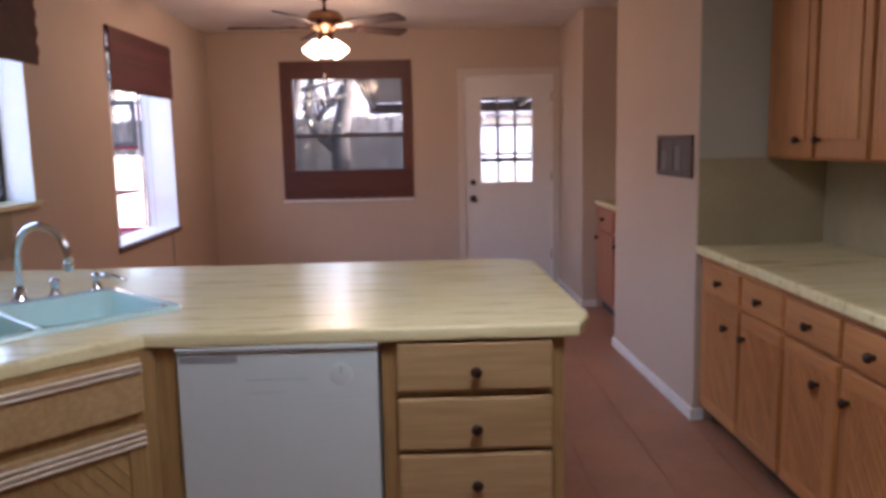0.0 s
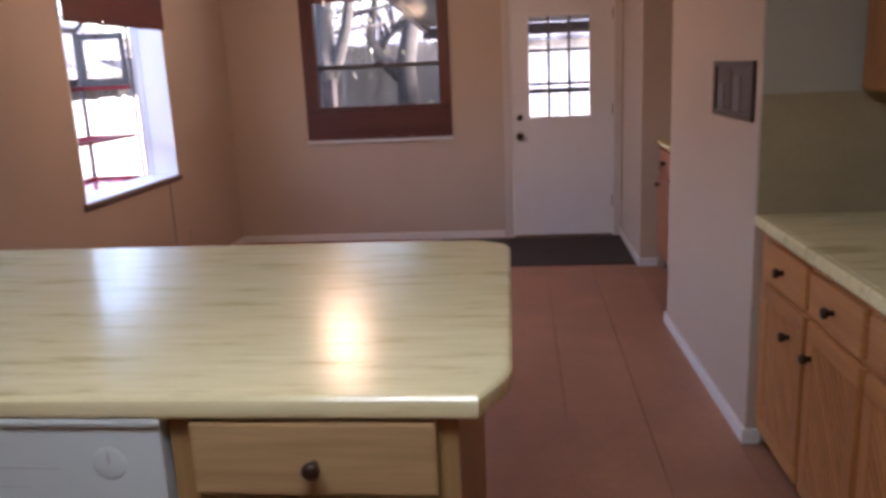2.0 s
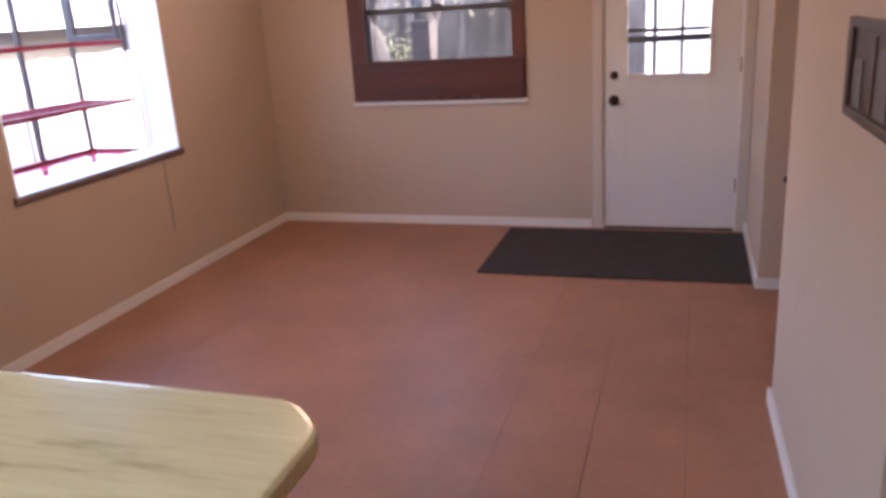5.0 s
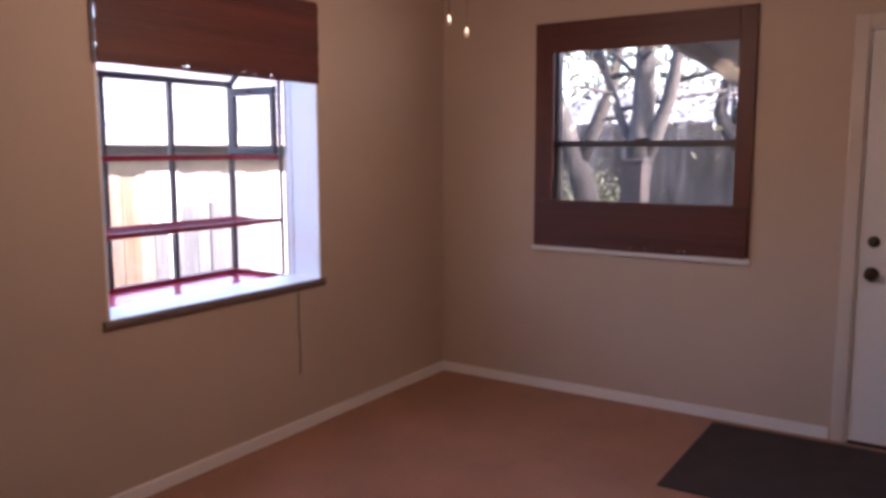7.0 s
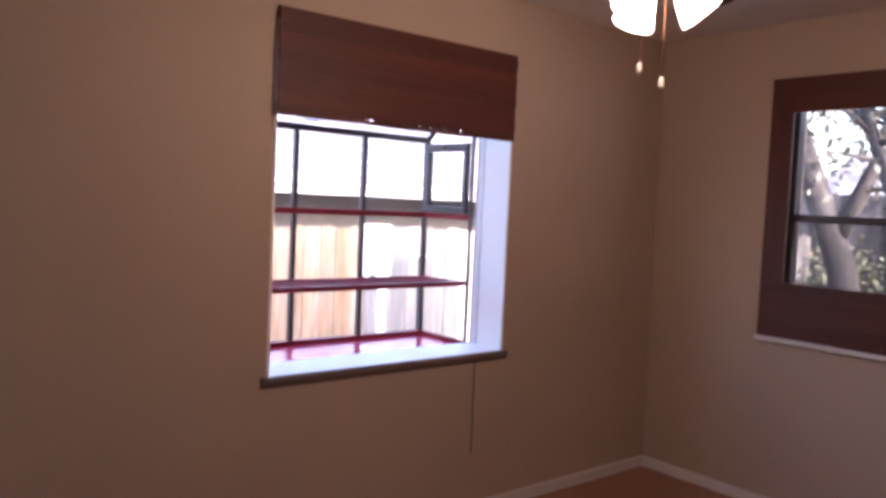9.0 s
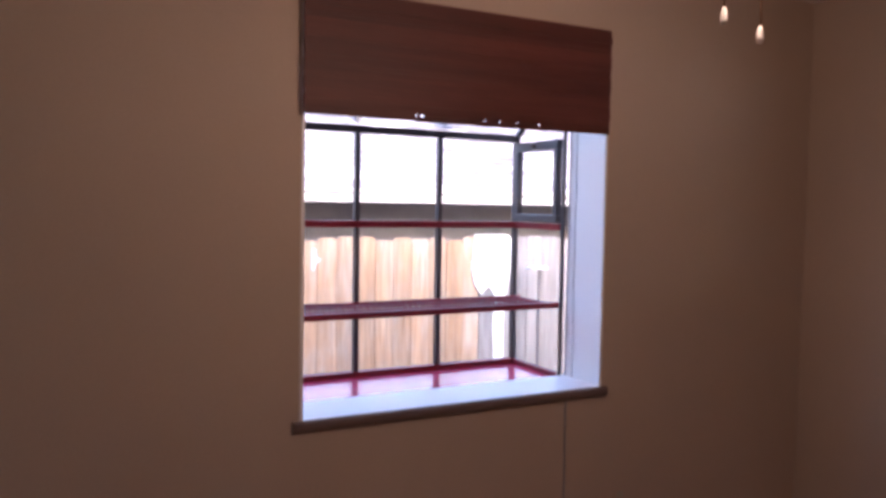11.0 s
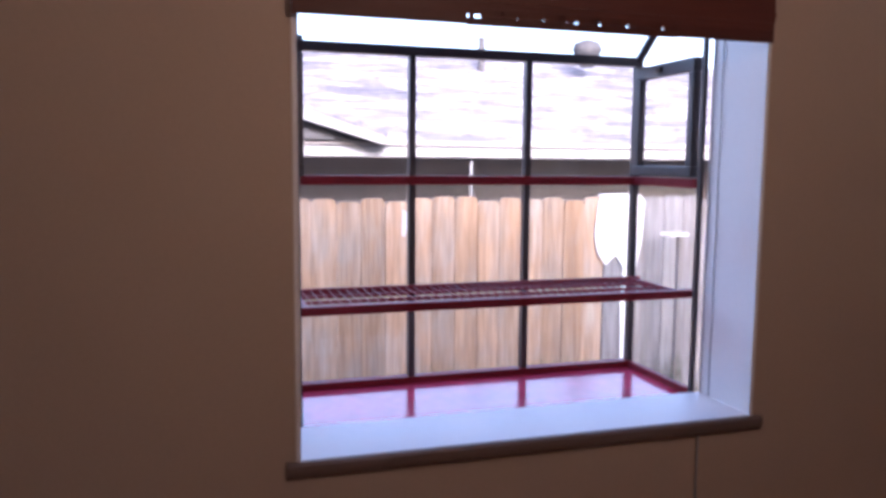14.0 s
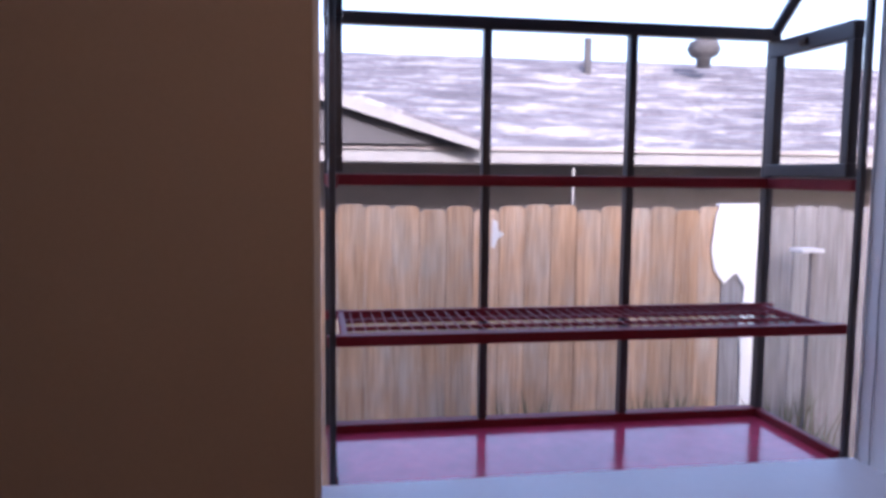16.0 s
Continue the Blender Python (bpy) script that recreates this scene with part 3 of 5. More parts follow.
# ---- back door ----
def back_door():
    x0, x1, h = DOOR
    d = thing("door_1", ((x0 + x1) / 2, 0.02, 0.0), "closed white painted back door with nine glass lites", "door", kind="structure")
    gx0, gx1, gz0, gz1 = 2.52, 3.015, 1.0, 1.80
    y0, y1 = 0.004, 0.048
    bar(d, "stile", x0, gx0, y0, y1, 0.012, h, DOORP, "white painted stile")
    bar(d, "stile", gx1, x1, y0, y1, 0.012, h, DOORP, "white painted stile")
    bar(d, "lower_panel", gx0, gx1, y0, y1, 0.012, gz0, DOORP, "plain white painted lower panel", 0.0)
    bar(d, "top_rail", gx0, gx1, y0, y1, gz1, h, DOORP, "white painted rail", 0.0)
    f = 0.022
    for a, b, c, e in ((gx0 - f, gx0 + 0.006, gz0 - f, gz1 + f), (gx1 - 0.006, gx1 + f, gz0 - f, gz1 + f)):
        bar(d, "lite_moulding", a, b, y0 - 0.01, y0, c, e, DOORP, "", 0.004)
    for c, e in ((gz0 - f, gz0 + 0.006), (gz1 - 0.006, gz1 + f)):
        bar(d, "lite_moulding", gx0 + 0.006, gx1 - 0.006, y0 - 0.01, y0, c, e, DOORP, "", 0.004)
    gw, gh = (gx1 - gx0) / 3, (gz1 - gz0) / 3
    for i in (1, 2):
        bar(d, "muntin", gx0 + i * gw - 0.011, gx0 + i * gw + 0.011, y0 + 0.006, y1 - 0.006, gz0, gz1, LITEBAR, "narrow glazing bar coloured dark as backlit")
        bar(d, "muntin", gx0, gx1, y0 + 0.008, y1 - 0.008, gz0 + i * gh - 0.011, gz0 + i * gh + 0.011, LITEBAR, "narrow glazing bar coloured dark as backlit")
    for i in range(3):
        for k in range(3):
            part("pane", box(gx0 + i * gw + 0.007, gx0 + (i + 1) * gw - 0.007, 0.024, 0.028, gz0 + k * gh + 0.007, gz0 + (k + 1) * gh - 0.007), GLASS, d).visible_shadow = False
    for z, r, name in ((0.848, 0.03, "knob"), (1.003, 0.026, "deadbolt")):
        turn = Matrix.Rotation(radians(90), 4, "X")
        prof = [(r * 1.05, 0), (r * 1.05, 0.006), (r * 0.45, 0.012), (r * 0.45, 0.03), (r * 0.95, 0.04), (r, 0.055), (r * 0.6, 0.066), (0.0, 0.067)] if name == "knob" else [(r, 0), (r, 0.012), (r * 0.8, 0.018), (0, 0.019)]
        part(name, lathe(prof, (2.443, y0, z), 20, m=turn), KNOB, d, "dark bronze " + name, True)
    for z in (0.25, 1.0, 1.75):
        part("hinge", box(x1 - 0.004, x1 + 0.012, y0 - 0.006, y0 + 0.004, z, z + 0.09, 0.002), BRASS, d)
    # frame round the door
    fr = thing("door_frame", ((x0 + x1) / 2, 0, 0), "beige painted wooden door casing", "door frame", kind="structure")
    bar(fr, "jamb", x0 - 0.03, x0 - 0.003, -0.004, 0.12, 0, h + 0.03, TRIM)
    bar(fr, "jamb", x1 + 0.003, x1 + 0.03, -0.004, 0.12, 0, h + 0.03, TRIM)
    bar(fr, "head", x0 - 0.003, x1 + 0.003, -0.004, 0.12, h + 0.004, h + 0.03, TRIM)
    bar(fr, "casing", x0 - 0.075, x0 - 0.012, -0.018, -0.004, 0, h + 0.075, CASING, "", 0.005)
    bar(fr, "casing", x1 + 0.012, XR - 0.002, -0.018, -0.004, 0, h + 0.075, CASING, "", 0.005)
    bar(fr, "casing", x0 - 0.012, x1 + 0.012, -0.018, -0.004, h + 0.012, h + 0.075, CASING, "", 0.005)
    bar(fr, "threshold", x0, x1, -0.01, 0.14, -0.002, 0.011, KNOB, "dark metal threshold")
    # storm door outside
    sd = thing("storm_door", ((x0 + x1) / 2, 0.19, 0.0), "white storm door with a middle rail outside the back door", "storm door", kind="structure")
    bar(sd, "rail", x0, x1, 0.18, 0.21, 1.185, 1.225, LITEBAR, "dark middle rail")
    bar(sd, "stile", x0, x0 + 0.07, 0.18, 0.21, 0.01, h, TRIM)
    bar(sd, "stile", x1 - 0.07, x1, 0.18, 0.21, 0.01, h, TRIM)
    bar(sd, "rail", x0 + 0.07, x1 - 0.07, 0.18, 0.21, h - 0.08, h, TRIM)
    bar(sd, "kick_panel", x0 + 0.07, x1 - 0.07, 0.185, 0.205, 0.01, 0.75, TRIM)


back_door()

# ---- floor mat ----
rug = tagged(part("door_mat", box(1.76, 3.25, -1.01, -0.085, 0.0, 0.012, 0.004), RUG), "dark brown woven mat on the tiles before the back door", "mat")

# ---- peninsula counter ----
CT = 0.91
FACE = -5.33


def rounded(points, radius, seg=4):
    """An outline with its corners rounded."""
    out = []
    n = len(points)
    for i in range(n):
        p, a, b = (Vector(points[k % n]) for k in (i, i - 1, i + 1))
        u, v = (a - p).normalized(), (b - p).normalized()
        r = min(radius, (a - p).length / 2.2, (b - p).length / 2.2)
        for k in range(seg + 1):
            t = k / seg
            q = (p + u * r) * (1 - t) ** 2 + p * 2 * t * (1 - t) + (p + v * r) * t ** 2
            out.append((q.x, q.y))
    return out


SINK_M = Matrix.Translation((0.715, -5.14, 0)) @ Matrix.Rotation(radians(45), 4, "Z")


def countertop():
    outline = [(0.0, -4.15), (2.33, -4.15), (2.412, -4.225), (2.428, -5.24), (2.372, -5.354), (1.175, -5.354), (0.64, -5.92), (0.64, -7.4), (0.0, -7.4)]
    bm = prism(outline[:1] + rounded(outline, 0.045)[5:20] + outline[4:], CT - 0.042, CT, 0.014)
    # opening for the sink
    cut = box(-0.395, 0.395, -0.235, 0.235, CT - 0.2, CT + 0.2, m=SINK_M)
    top = thing("countertop", (1.5, -5.0, CT - 0.06), "cream streaked glossy laminate countertop on the peninsula", "countertop")
    ob = part("slab", bm, LAMINATE, top, "cream streaked laminate slab")
    part("build_up", prism([(1.26, -4.22), (2.29, -4.22), (2.37, -4.3), (2.39, -5.22), (2.32, -5.325), (1.26, -5.325)], CT - 0.0415, CT - 0.0402), WOOD_X, top, "thin wooden build-up board")
    part("build_up", box(0.02, 0.60, -7.38, -5.95, CT - 0.0415, CT - 0.0402), WOOD_X, top)
    cutter_me = bpy.data.meshes.new("cut")
    cut.to_mesh(cutter_me)
    cut.free()
    tool = new("cut_tool", cutter_me)
    mod = ob.modifiers.new("sink_hole", "BOOLEAN")
    mod.object, mod.operation, mod.solver = tool, "DIFFERENCE", "EXACT"
    bpy.context.view_layer.update()
    me = bpy.data.meshes.new_from_object(ob.evaluated_get(bpy.context.evaluated_depsgraph_get()))
    ob.modifiers.clear()
    ob.data = me
    bpy.data.objects.remove(tool)
    return ob


countertop()


def knob_on(parent, x, y, z, way):
    """A turned dark knob; way: the direction it points."""
    m = Vector((0, 0, 1)).rotation_difference(Vector(way)).to_matrix().to_4x4()
    return part("knob", lathe([(0.009, 0), (0.008, 0.012), (0.016, 0.018), (0.017, 0.026), (0.012, 0.032), (0.0, 0.033)], (x, y, z), 12, m=m), KNOB, parent, "dark bronze knob", True)


def drawer_unit():
    c = thing("drawer_cabinet", (2.1, -5.0, 0), "honey birch drawer cabinet under the peninsula counter", "cabinet")
    part("body", box(1.817, 2.335, FACE + 0.004, -4.56, 0.1, 0.868, 0.003), DIMBIRCH, c)
    part("toe_board", box(1.83, 2.29, FACE + 0.07, -4.6, 0.0, 0.1), BLACK, c, "dark recessed toe board")
    for z0, z1 in ((0.722, 0.862), (0.55, 0.70), (0.385, 0.535), (0.13, 0.37)):
        d = part("drawer_front", box(1.862, 2.298, FACE - 0.018, FACE + 0.004, z0, z1, 0.007), DIMBIRCH_X, c, "honey birch drawer front with rounded edges")
        knob_on(d, 2.082, FACE - 0.018, (z0 + z1) / 2 - 0.01, (0, -1, 0))


drawer_unit()


PALEMARK = surface("pale_print", (0.47, 0.50, 0.52), 0.4, vary=0.05)


def dishwasher():
    d = thing("dishwasher", (1.53, -5.0, 0), "white built-in dishwasher with control dial and grey badge plate", "dishwasher")
    x0, x1 = 1.252, 1.812
    part("tub", box(x0, x1, FACE + 0.03, -4.62, 0.1, 0.865), GREYPLASTIC, d)
    part("door", box(x0 + 0.004, x1 - 0.004, FACE - 0.0138, FACE + 0.03, 0.12, 0.7048, 0.001), WHITEGOODS, d)
    cp = part("control_panel", box(x0 + 0.004, x1 - 0.004, FACE - 0.014, FACE + 0.03, 0.7052, 0.853, 0.001), WHITEGOODS, d)
    part("top_lip", box(x0, x1, FACE - 0.022, FACE + 0.02, 0.8535, 0.869, 0.005), WHITEGOODS, d, "rounded white top lip")
    part("badge_plate", box(x0 + 0.012, x0 + 0.17, FACE - 0.016, FACE - 0.0135, 0.822, 0.842, 0.001), GREYPLASTIC, cp, "grey badge plate")
    part("marking", box(x0 + 0.19, x0 + 0.36, FACE - 0.0146, FACE - 0.0135, 0.768, 0.7715), PALEMARK, cp, "thin grey printed line")
    part("marking", box(x0 + 0.2, x0 + 0.30, FACE - 0.0146, FACE - 0.0135, 0.732, 0.7345), PALEMARK, cp, "thin grey printed line")
    turn = Matrix.Rotation(radians(90), 4, "X")
    dial = part("dial", lathe([(0.032, 0), (0.031, 0.0006), (0.027, 0.001), (0.024, 0.0016), (0.0, 0.0018)], (x0 + 0.455, FACE - 0.0139, 0.78), 24, m=turn), WHITEGOODS, cp, "round white control dial", True)
    part("pointer", box(x0 + 0.452, x0 + 0.458, FACE - 0.0163, FACE - 0.0152, 0.78, 0.803), PALEMARK, dial)
    part("kick_plate", box(x0 + 0.01, x1 - 0.01, FACE + 0.05, FACE + 0.06, 0.0, 0.1), BLACK, d, "black kick plate")


dishwasher()


def groove_door(c, m, w, h, way, knob_at, depth=0.02, flip=1, upright=WOOD_Z, lying=None, gap=0.013):
    """A framed door with diagonal grooved boards. Local: x across, z up, face at y=0 pointing to -y."""
    fw = 0.055
    d = part("door", box(-w / 2, w / 2, -depth, 0.0, -h / 2, -h / 2 + fw, 0.006, m=m), lying or WOOD_Y, c, "honey birch door with diagonal grooved boards")
    part("rail", box(-w / 2, w / 2, -depth, 0.0, h / 2 - fw, h / 2, 0.006, m=m), lying or WOOD_Y, d)
    part("stile", box(-w / 2, -w / 2 + fw, -depth, 0.0, -h / 2 + fw, h / 2 - fw, 0.005, m=m), upright, d)
    part("stile", box(w / 2 - fw, w / 2, -depth, 0.0, -h / 2 + fw, h / 2 - fw, 0.005, m=m), upright, d)
    # diagonal boards clipped to the field
    iw, ih = w - 2 * fw, h - 2 * fw
    step = 0.05
    k = -ih - iw
    while k < ih + iw:
        poly = clip_band(-iw / 2, iw / 2, -ih / 2, ih / 2, flip, k, k + step - gap)
        if len(poly) >= 3:
            bm = prism(poly, -depth + 0.003, -0.002, 0.0, axis="y")
            bmesh.ops.transform(bm, matrix=m, verts=bm.verts)
            part("board", bm, upright, d)
        k += step
    bm = box(-iw / 2, iw / 2, -0.004, 0.0, -ih / 2, ih / 2, m=m)
    part("backing", bm, upright, d)
    p = m @ Vector((knob_at[0], -depth, knob_at[1]))
    knob_on(d, p.x, p.y, p.z, way)
    return d


def clip_band(x0, x1, z0, z1, s, k0, k1):
    """The part of a rectangle where k0 <= z + s*x*1.3 <= k1."""
    poly = [(x0, z0), (x1, z0), (x1, z1), (x0, z1)]
    for sign, k in ((1, k0), (-1, k1)):
        out = []
        for i, p in enumerate(poly):
            q = poly[(i + 1) % len(poly)]
            fp, fq = sign * (p[1] + s * p[0] * 1.3 - k), sign * (q[1] + s * q[0] * 1.3 - k)
            if fp >= 0:
                out.append(p)
            if fp * fq < 0:
                t = fp / (fp - fq)
                out.append((p[0] + t * (q[0] - p[0]), p[1] + t * (q[1] - p[1])))
        poly = out
        if not poly:
            break
    return poly


def sink_cabinet():
    c = thing("sink_cabinet", (0.9, -5.4, 0), "honey birch corner sink cabinet with a grooved door", "cabinet")
    # front runs diagonally from the dishwasher to the left counter
    p, q = Vector((1.19, FACE - 0.004)), Vector((0.66, -5.89))
    mid = (p + q) / 2
    run = (p - q)
    ang = math.atan2(run.y, run.x)
    m = Matrix.Translation((mid.x, mid.y, 0)) @ Matrix.Rotation(ang, 4, "Z")
    L = run.length
    part("body", prism([(1.245, FACE + 0.006), (1.19, FACE + 0.006), (0.66, -5.88), (0.02, -5.88), (0.02, -4.62), (1.245, -4.62)], 0.1, 0.66), DIMBIRCH, c)
    part("front_frame", box(-L / 2, L / 2, 0.0, 0.02, 0.1, 0.868, m=m), DIMBIRCH, c)
    part("filler", box(1.19, 1.25, FACE, FACE + 0.02, 0.1, 0.868, 0.002), DIMBIRCH, c)
    part("toe_board", box(-L / 2, L / 2, 0.06, 0.08, 0.0, 0.1, m=m), BLACK, c, "dark recessed toe board")
    w = L - 0.09
    d = part("false_drawer", box(-w / 2, w / 2, -0.02, 0.0, 0.70, 0.852, 0.006, m=m), DIMBIRCH_X, c, "honey birch false drawer front")
    for z in (0.838, 0.822):
        part("bead", box(-w / 2 + 0.004, w / 2 - 0.004, -0.030, -0.018, z - 0.004, z + 0.003, 0.002, m=m), BEADW, d, "raised moulded bead with its highlight in the colour")
    dm = m @ Matrix.Translation((0, 0, 0.395))
    door = groove_door(c, dm, w, 0.54, (math.sin(ang), -math.cos(ang), 0), (-w / 2 + 0.1, 0.17), flip=1, upright=DIMBIRCH, lying=DIMBIRCH_X, gap=0.003)
    for z in (0.648, 0.632, 0.616):
        part("bead", box(-w / 2 + 0.004, w / 2 - 0.004, -0.030, -0.019, z - 0.004, z + 0.003, 0.002, m=m), BEADW, door, "raised moulded bead with its highlight in the colour")


sink_cabinet()


def left_cabinet():
    c = thing("base_cabinet", (0.3, -6.6, 0), "honey birch base cabinet under the window-side kitchen counter", "cabinet")
    part("body", box(0.02, 0.61, -7.38, -5.9, 0.1, 0.868, 0.003), WOOD_Z, c)
    part("toe_board", box(0.02, 0.55, -7.36, -5.9, 0, 0.1), BLACK, c)
    for y in (-6.27, -7.0):
        d = part("drawer_front", box(0.61, 0.63, y - 0.34, y + 0.34, 0.70, 0.85, 0.006), WOOD_Y, c)
        knob_on(d, 0.63, y, 0.775, (1, 0, 0))
        m = Matrix.Translation((0.61, y, 0.4)) @ Matrix.Rotation(radians(90), 4, "Z")
        groove_door(c, m, 0.66, 0.54, (1, 0, 0), (0.25, 0.17))


left_cabinet()


def corner_sink():
    s = thing("kitchen_sink", (0.715, -5.14, CT - 0.18), "aqua porcelain double-bowl sink set diagonally in the counter", "sink")
    w, d = 0.42, 0.26
    rim_out = rounded([(-w, -d), (w, -d), (w, d), (-w, d)], 0.04)
    # rim with two bowls: built as a grid of loops
    bm = bmesh.new()
    def ring(pts, z):
        return [bm.verts.new(SINK_M @ Vector((x, y, z))) for x, y in pts]
    def skin(a, b):
        n = len(a)
        for i in range(n):
            bm.faces.new((a[i], a[(i + 1) % n], b[(i + 1) % n], b[i]))
    lo = ring(rim_out, CT + 0.001)
    hi = ring([(x * 0.99, y * 0.985) for x, y in rim_out], CT + 0.012)
    skin(lo, hi)
    inner = [(x * 0.925, y * 0.83 - 0.012) for x, y in rim_out]
    inn = ring(inner, CT + 0.012)
    skin(hi, inn)
    part("rim", bm, PORCELAIN, s, "raised aqua porcelain rim", True)
    for cx, hw in ((-0.197, 0.188), (0.197, 0.188)):
        bm = bmesh.new()
        base = rounded([(-hw, -0.215), (hw, -0.215), (hw, 0.2), (-hw, 0.2)], 0.05, 6)
        loops = []
        for k, z in ((1.0, CT + 0.0118), (0.975, CT + 0.002), (0.95, CT - 0.06), (0.9, CT - 0.13), (0.78, CT - 0.155), (0.1, CT - 0.165)):
            loops.append([bm.verts.new(SINK_M @ Vector((cx + x * k, y * k, z))) for x, y in base])
        for a, b in zip(loops, loops[1:]):
            skin(a, b)
        bm.faces.new(loops[-1])
        bowl = part("bowl", bm, PORCELAIN, s, "aqua porcelain bowl", True)
        part("drain", lathe([(0.04, 0), (0.04, 0.004), (0.028, 0.003), (0.0, 0.001)], SINK_M @ Vector((cx, 0, CT - 0.164)), 20), CHROME, bowl, "chrome drain", True)
    part("divider", box(-0.012, 0.012, -0.21, 0.2, CT - 0.10, CT + 0.0125, 0.006, m=SINK_M), PORCELAIN, s)


corner_sink()


def faucet():
    f = thing("faucet", (0.60, -4.86, CT), "chrome gooseneck kitchen faucet with two lever handles", "faucet")
    b = Vector((0.60, -4.86, CT))
    way = Vector((0.88, -0.3, 0)).normalized()
    pts = [b, b + Vector((0, 0, 0.16))]
    for i in range(1, 10):
        a = math.pi * i / 9
        pts.append(b + way * (0.105 * (1 - math.cos(a))) + Vector((0, 0, 0.16 + 0.10 * math.sin(a))))
    pts.append(pts[-1] - Vector((0, 0, 0.02)))
    part("spout", tube(pts, 0.013, 14), CHROME, f, "chrome gooseneck spout", True)
    e = pts[-1]
    part("aerator", lathe([(0.014, 0.03), (0.018, 0.026), (0.018, 0.012), (0.014, 0.008), (0.017, 0.0), (0.0, -0.002)], e - Vector((0, 0, 0.025)), 16), CHROME, f, "ringed chrome aerator", True)
    part("base", lathe([(0.03, 0), (0.03, 0.01), (0.018, 0.022), (0.017, 0.05)], b, 20), CHROME, f, "", True)
    side = Vector((0.72, 0.66, 0)).normalized()
    for k, lever in ((0.11, 1), (0.25, 1)):
        p = b + side * k
        h = part("handle", lathe([(0.025, 0), (0.025, 0.008), (0.014, 0.02), (0.014, 0.05), (0.019, 0.058), (0.012, 0.068), (0, 0.07)], p, 16), CHROME, f, "chrome handle", True)
        if k > 0.2:
            part("lever", tube([p + Vector((0, 0, 0.06)), p + Vector((0.06, 0.0, 0.055)), p + Vector((0.11, -0.015, 0.04))], [0.009, 0.007, 0.005], 10), CHROME, h, "", True)


faucet()

# ---- right-hand cabinets ----
def right_run():
    top = thing("countertop", (3.6, -6, 0.845), "cream laminate countertop over the long cabinet run", "countertop")
    part("slab", prism([(3.29, -3.74), (XK, -3.74), (XK, -8.4), (3.29, -8.4)], 0.845, 0.885, 0.004), LAMINATE, top)
    part("front_edge", box(3.268, 3.292, -8.4, -3.74, 0.843, 0.886, 0.01, segments=3), LAMINATE, top, "rolled laminate front edge")
    tagged(part("backsplash", box(XK - 0.008, XK, -8.4, -3.74, 0.885, 1.30), BACKSPLASH), "olive laminate backsplash behind the long counter", "backsplash", kind="structure")
    tagged(part("backsplash", box(3.276, XK - 0.008, -3.739, -3.7305, 0.885, 1.303), BACKSPLASH), "olive laminate backsplash on the end wall", "backsplash", kind="structure")
    ys = [-3.82, -4.25, -4.65, -5.05, -5.43, -5.85, -6.27, -6.67, -7.07, -7.47, -7.87, -8.27]
    for i in range(0, len(ys) - 2, 2):
        a, mid, b = ys[i], ys[i + 1], ys[i + 2]
        c = thing("base_cabinet", (3.6, (a + b) / 2, 0), "honey birch base cabinet with drawers and grooved doors", "cabinet", "right-hand base cabinets")
        part("body", box(3.298, 3.88, b + 0.001, (a if i else -3.745) - 0.001, 0.1, 0.843, 0.002), WOOD_Z, c)
        part("toe_board", box(3.375, 3.86, b, a if i else -3.75, 0.0, 0.1), WALNUT, c, "dark recessed toe board")
        for j, (u, v) in enumerate(((a, mid), (mid, b))):
            yc, w = (u + v) / 2, abs(u - v) - 0.035
            d = part("drawer_front", box(3.278, 3.298, yc - w / 2, yc + w / 2, 0.688, 0.818, 0.006), WOOD_Y, c, "honey birch drawer front")
            knob_on(d, 3.278, yc, 0.75, (-1, 0, 0))
            m = Matrix.Translation((3.298, yc, 0.39)) @ Matrix.Rotation(radians(-90), 4, "Z")
            groove_door(c, m, w, 0.55, (-1, 0, 0), (w / 2 - 0.11 if j == 0 else 0.045 - w / 2, 0.175))
    ys = [-3.765, -4.22, -4.63, -5.04, -5.44, -5.84, -6.24]
    for i in range(0, len(ys) - 2, 2):
        a, mid, b = ys[i], ys[i + 1], ys[i + 2]
        c = thing("wall_cabinet", (3.75, (a + b) / 2, 1.30), "orange-brown birch wall cabinet with framed doors", "cabinet", "right-hand wall cabinets")
        part("body", box(3.60, XK - 0.002, b + 0.001, a - 0.001, 1.30, 2.12, 0.003), WOOD_Z, c)
        for j, (u, v) in enumerate(((a, mid), (mid, b))):
            yc, w = (u + v) / 2, abs(u - v) - 0.03
            d = part("door", box(3.58, 3.60, yc - w / 2, yc + w / 2, 1.31, 2.10, 0.006), WOOD_Z, c, "birch door")
            part("panel", box(3.572, 3.582, yc - w / 2 + 0.055, yc + w / 2 - 0.055, 1.385, 2.04, 0.006), WOOD_Z, d, "raised birch panel")
            knob_on(d, 3.58, yc - (w / 2 - 0.11) if j == 0 else yc + w / 2 - 0.035, 1.385, (-1, 0, 0))
    tagged(part("soffit", box(3.58, XK, -8.4, -3.745, 2.125, H, 0.003), KITCHENWALL), "grey-green painted soffit above the wall cabinets", "soffit", kind="structure")


right_run()


REDWOOD = timber("red_stained_birch", (0.48, 0.20, 0.11), (0.32, 0.115, 0.06), "z")


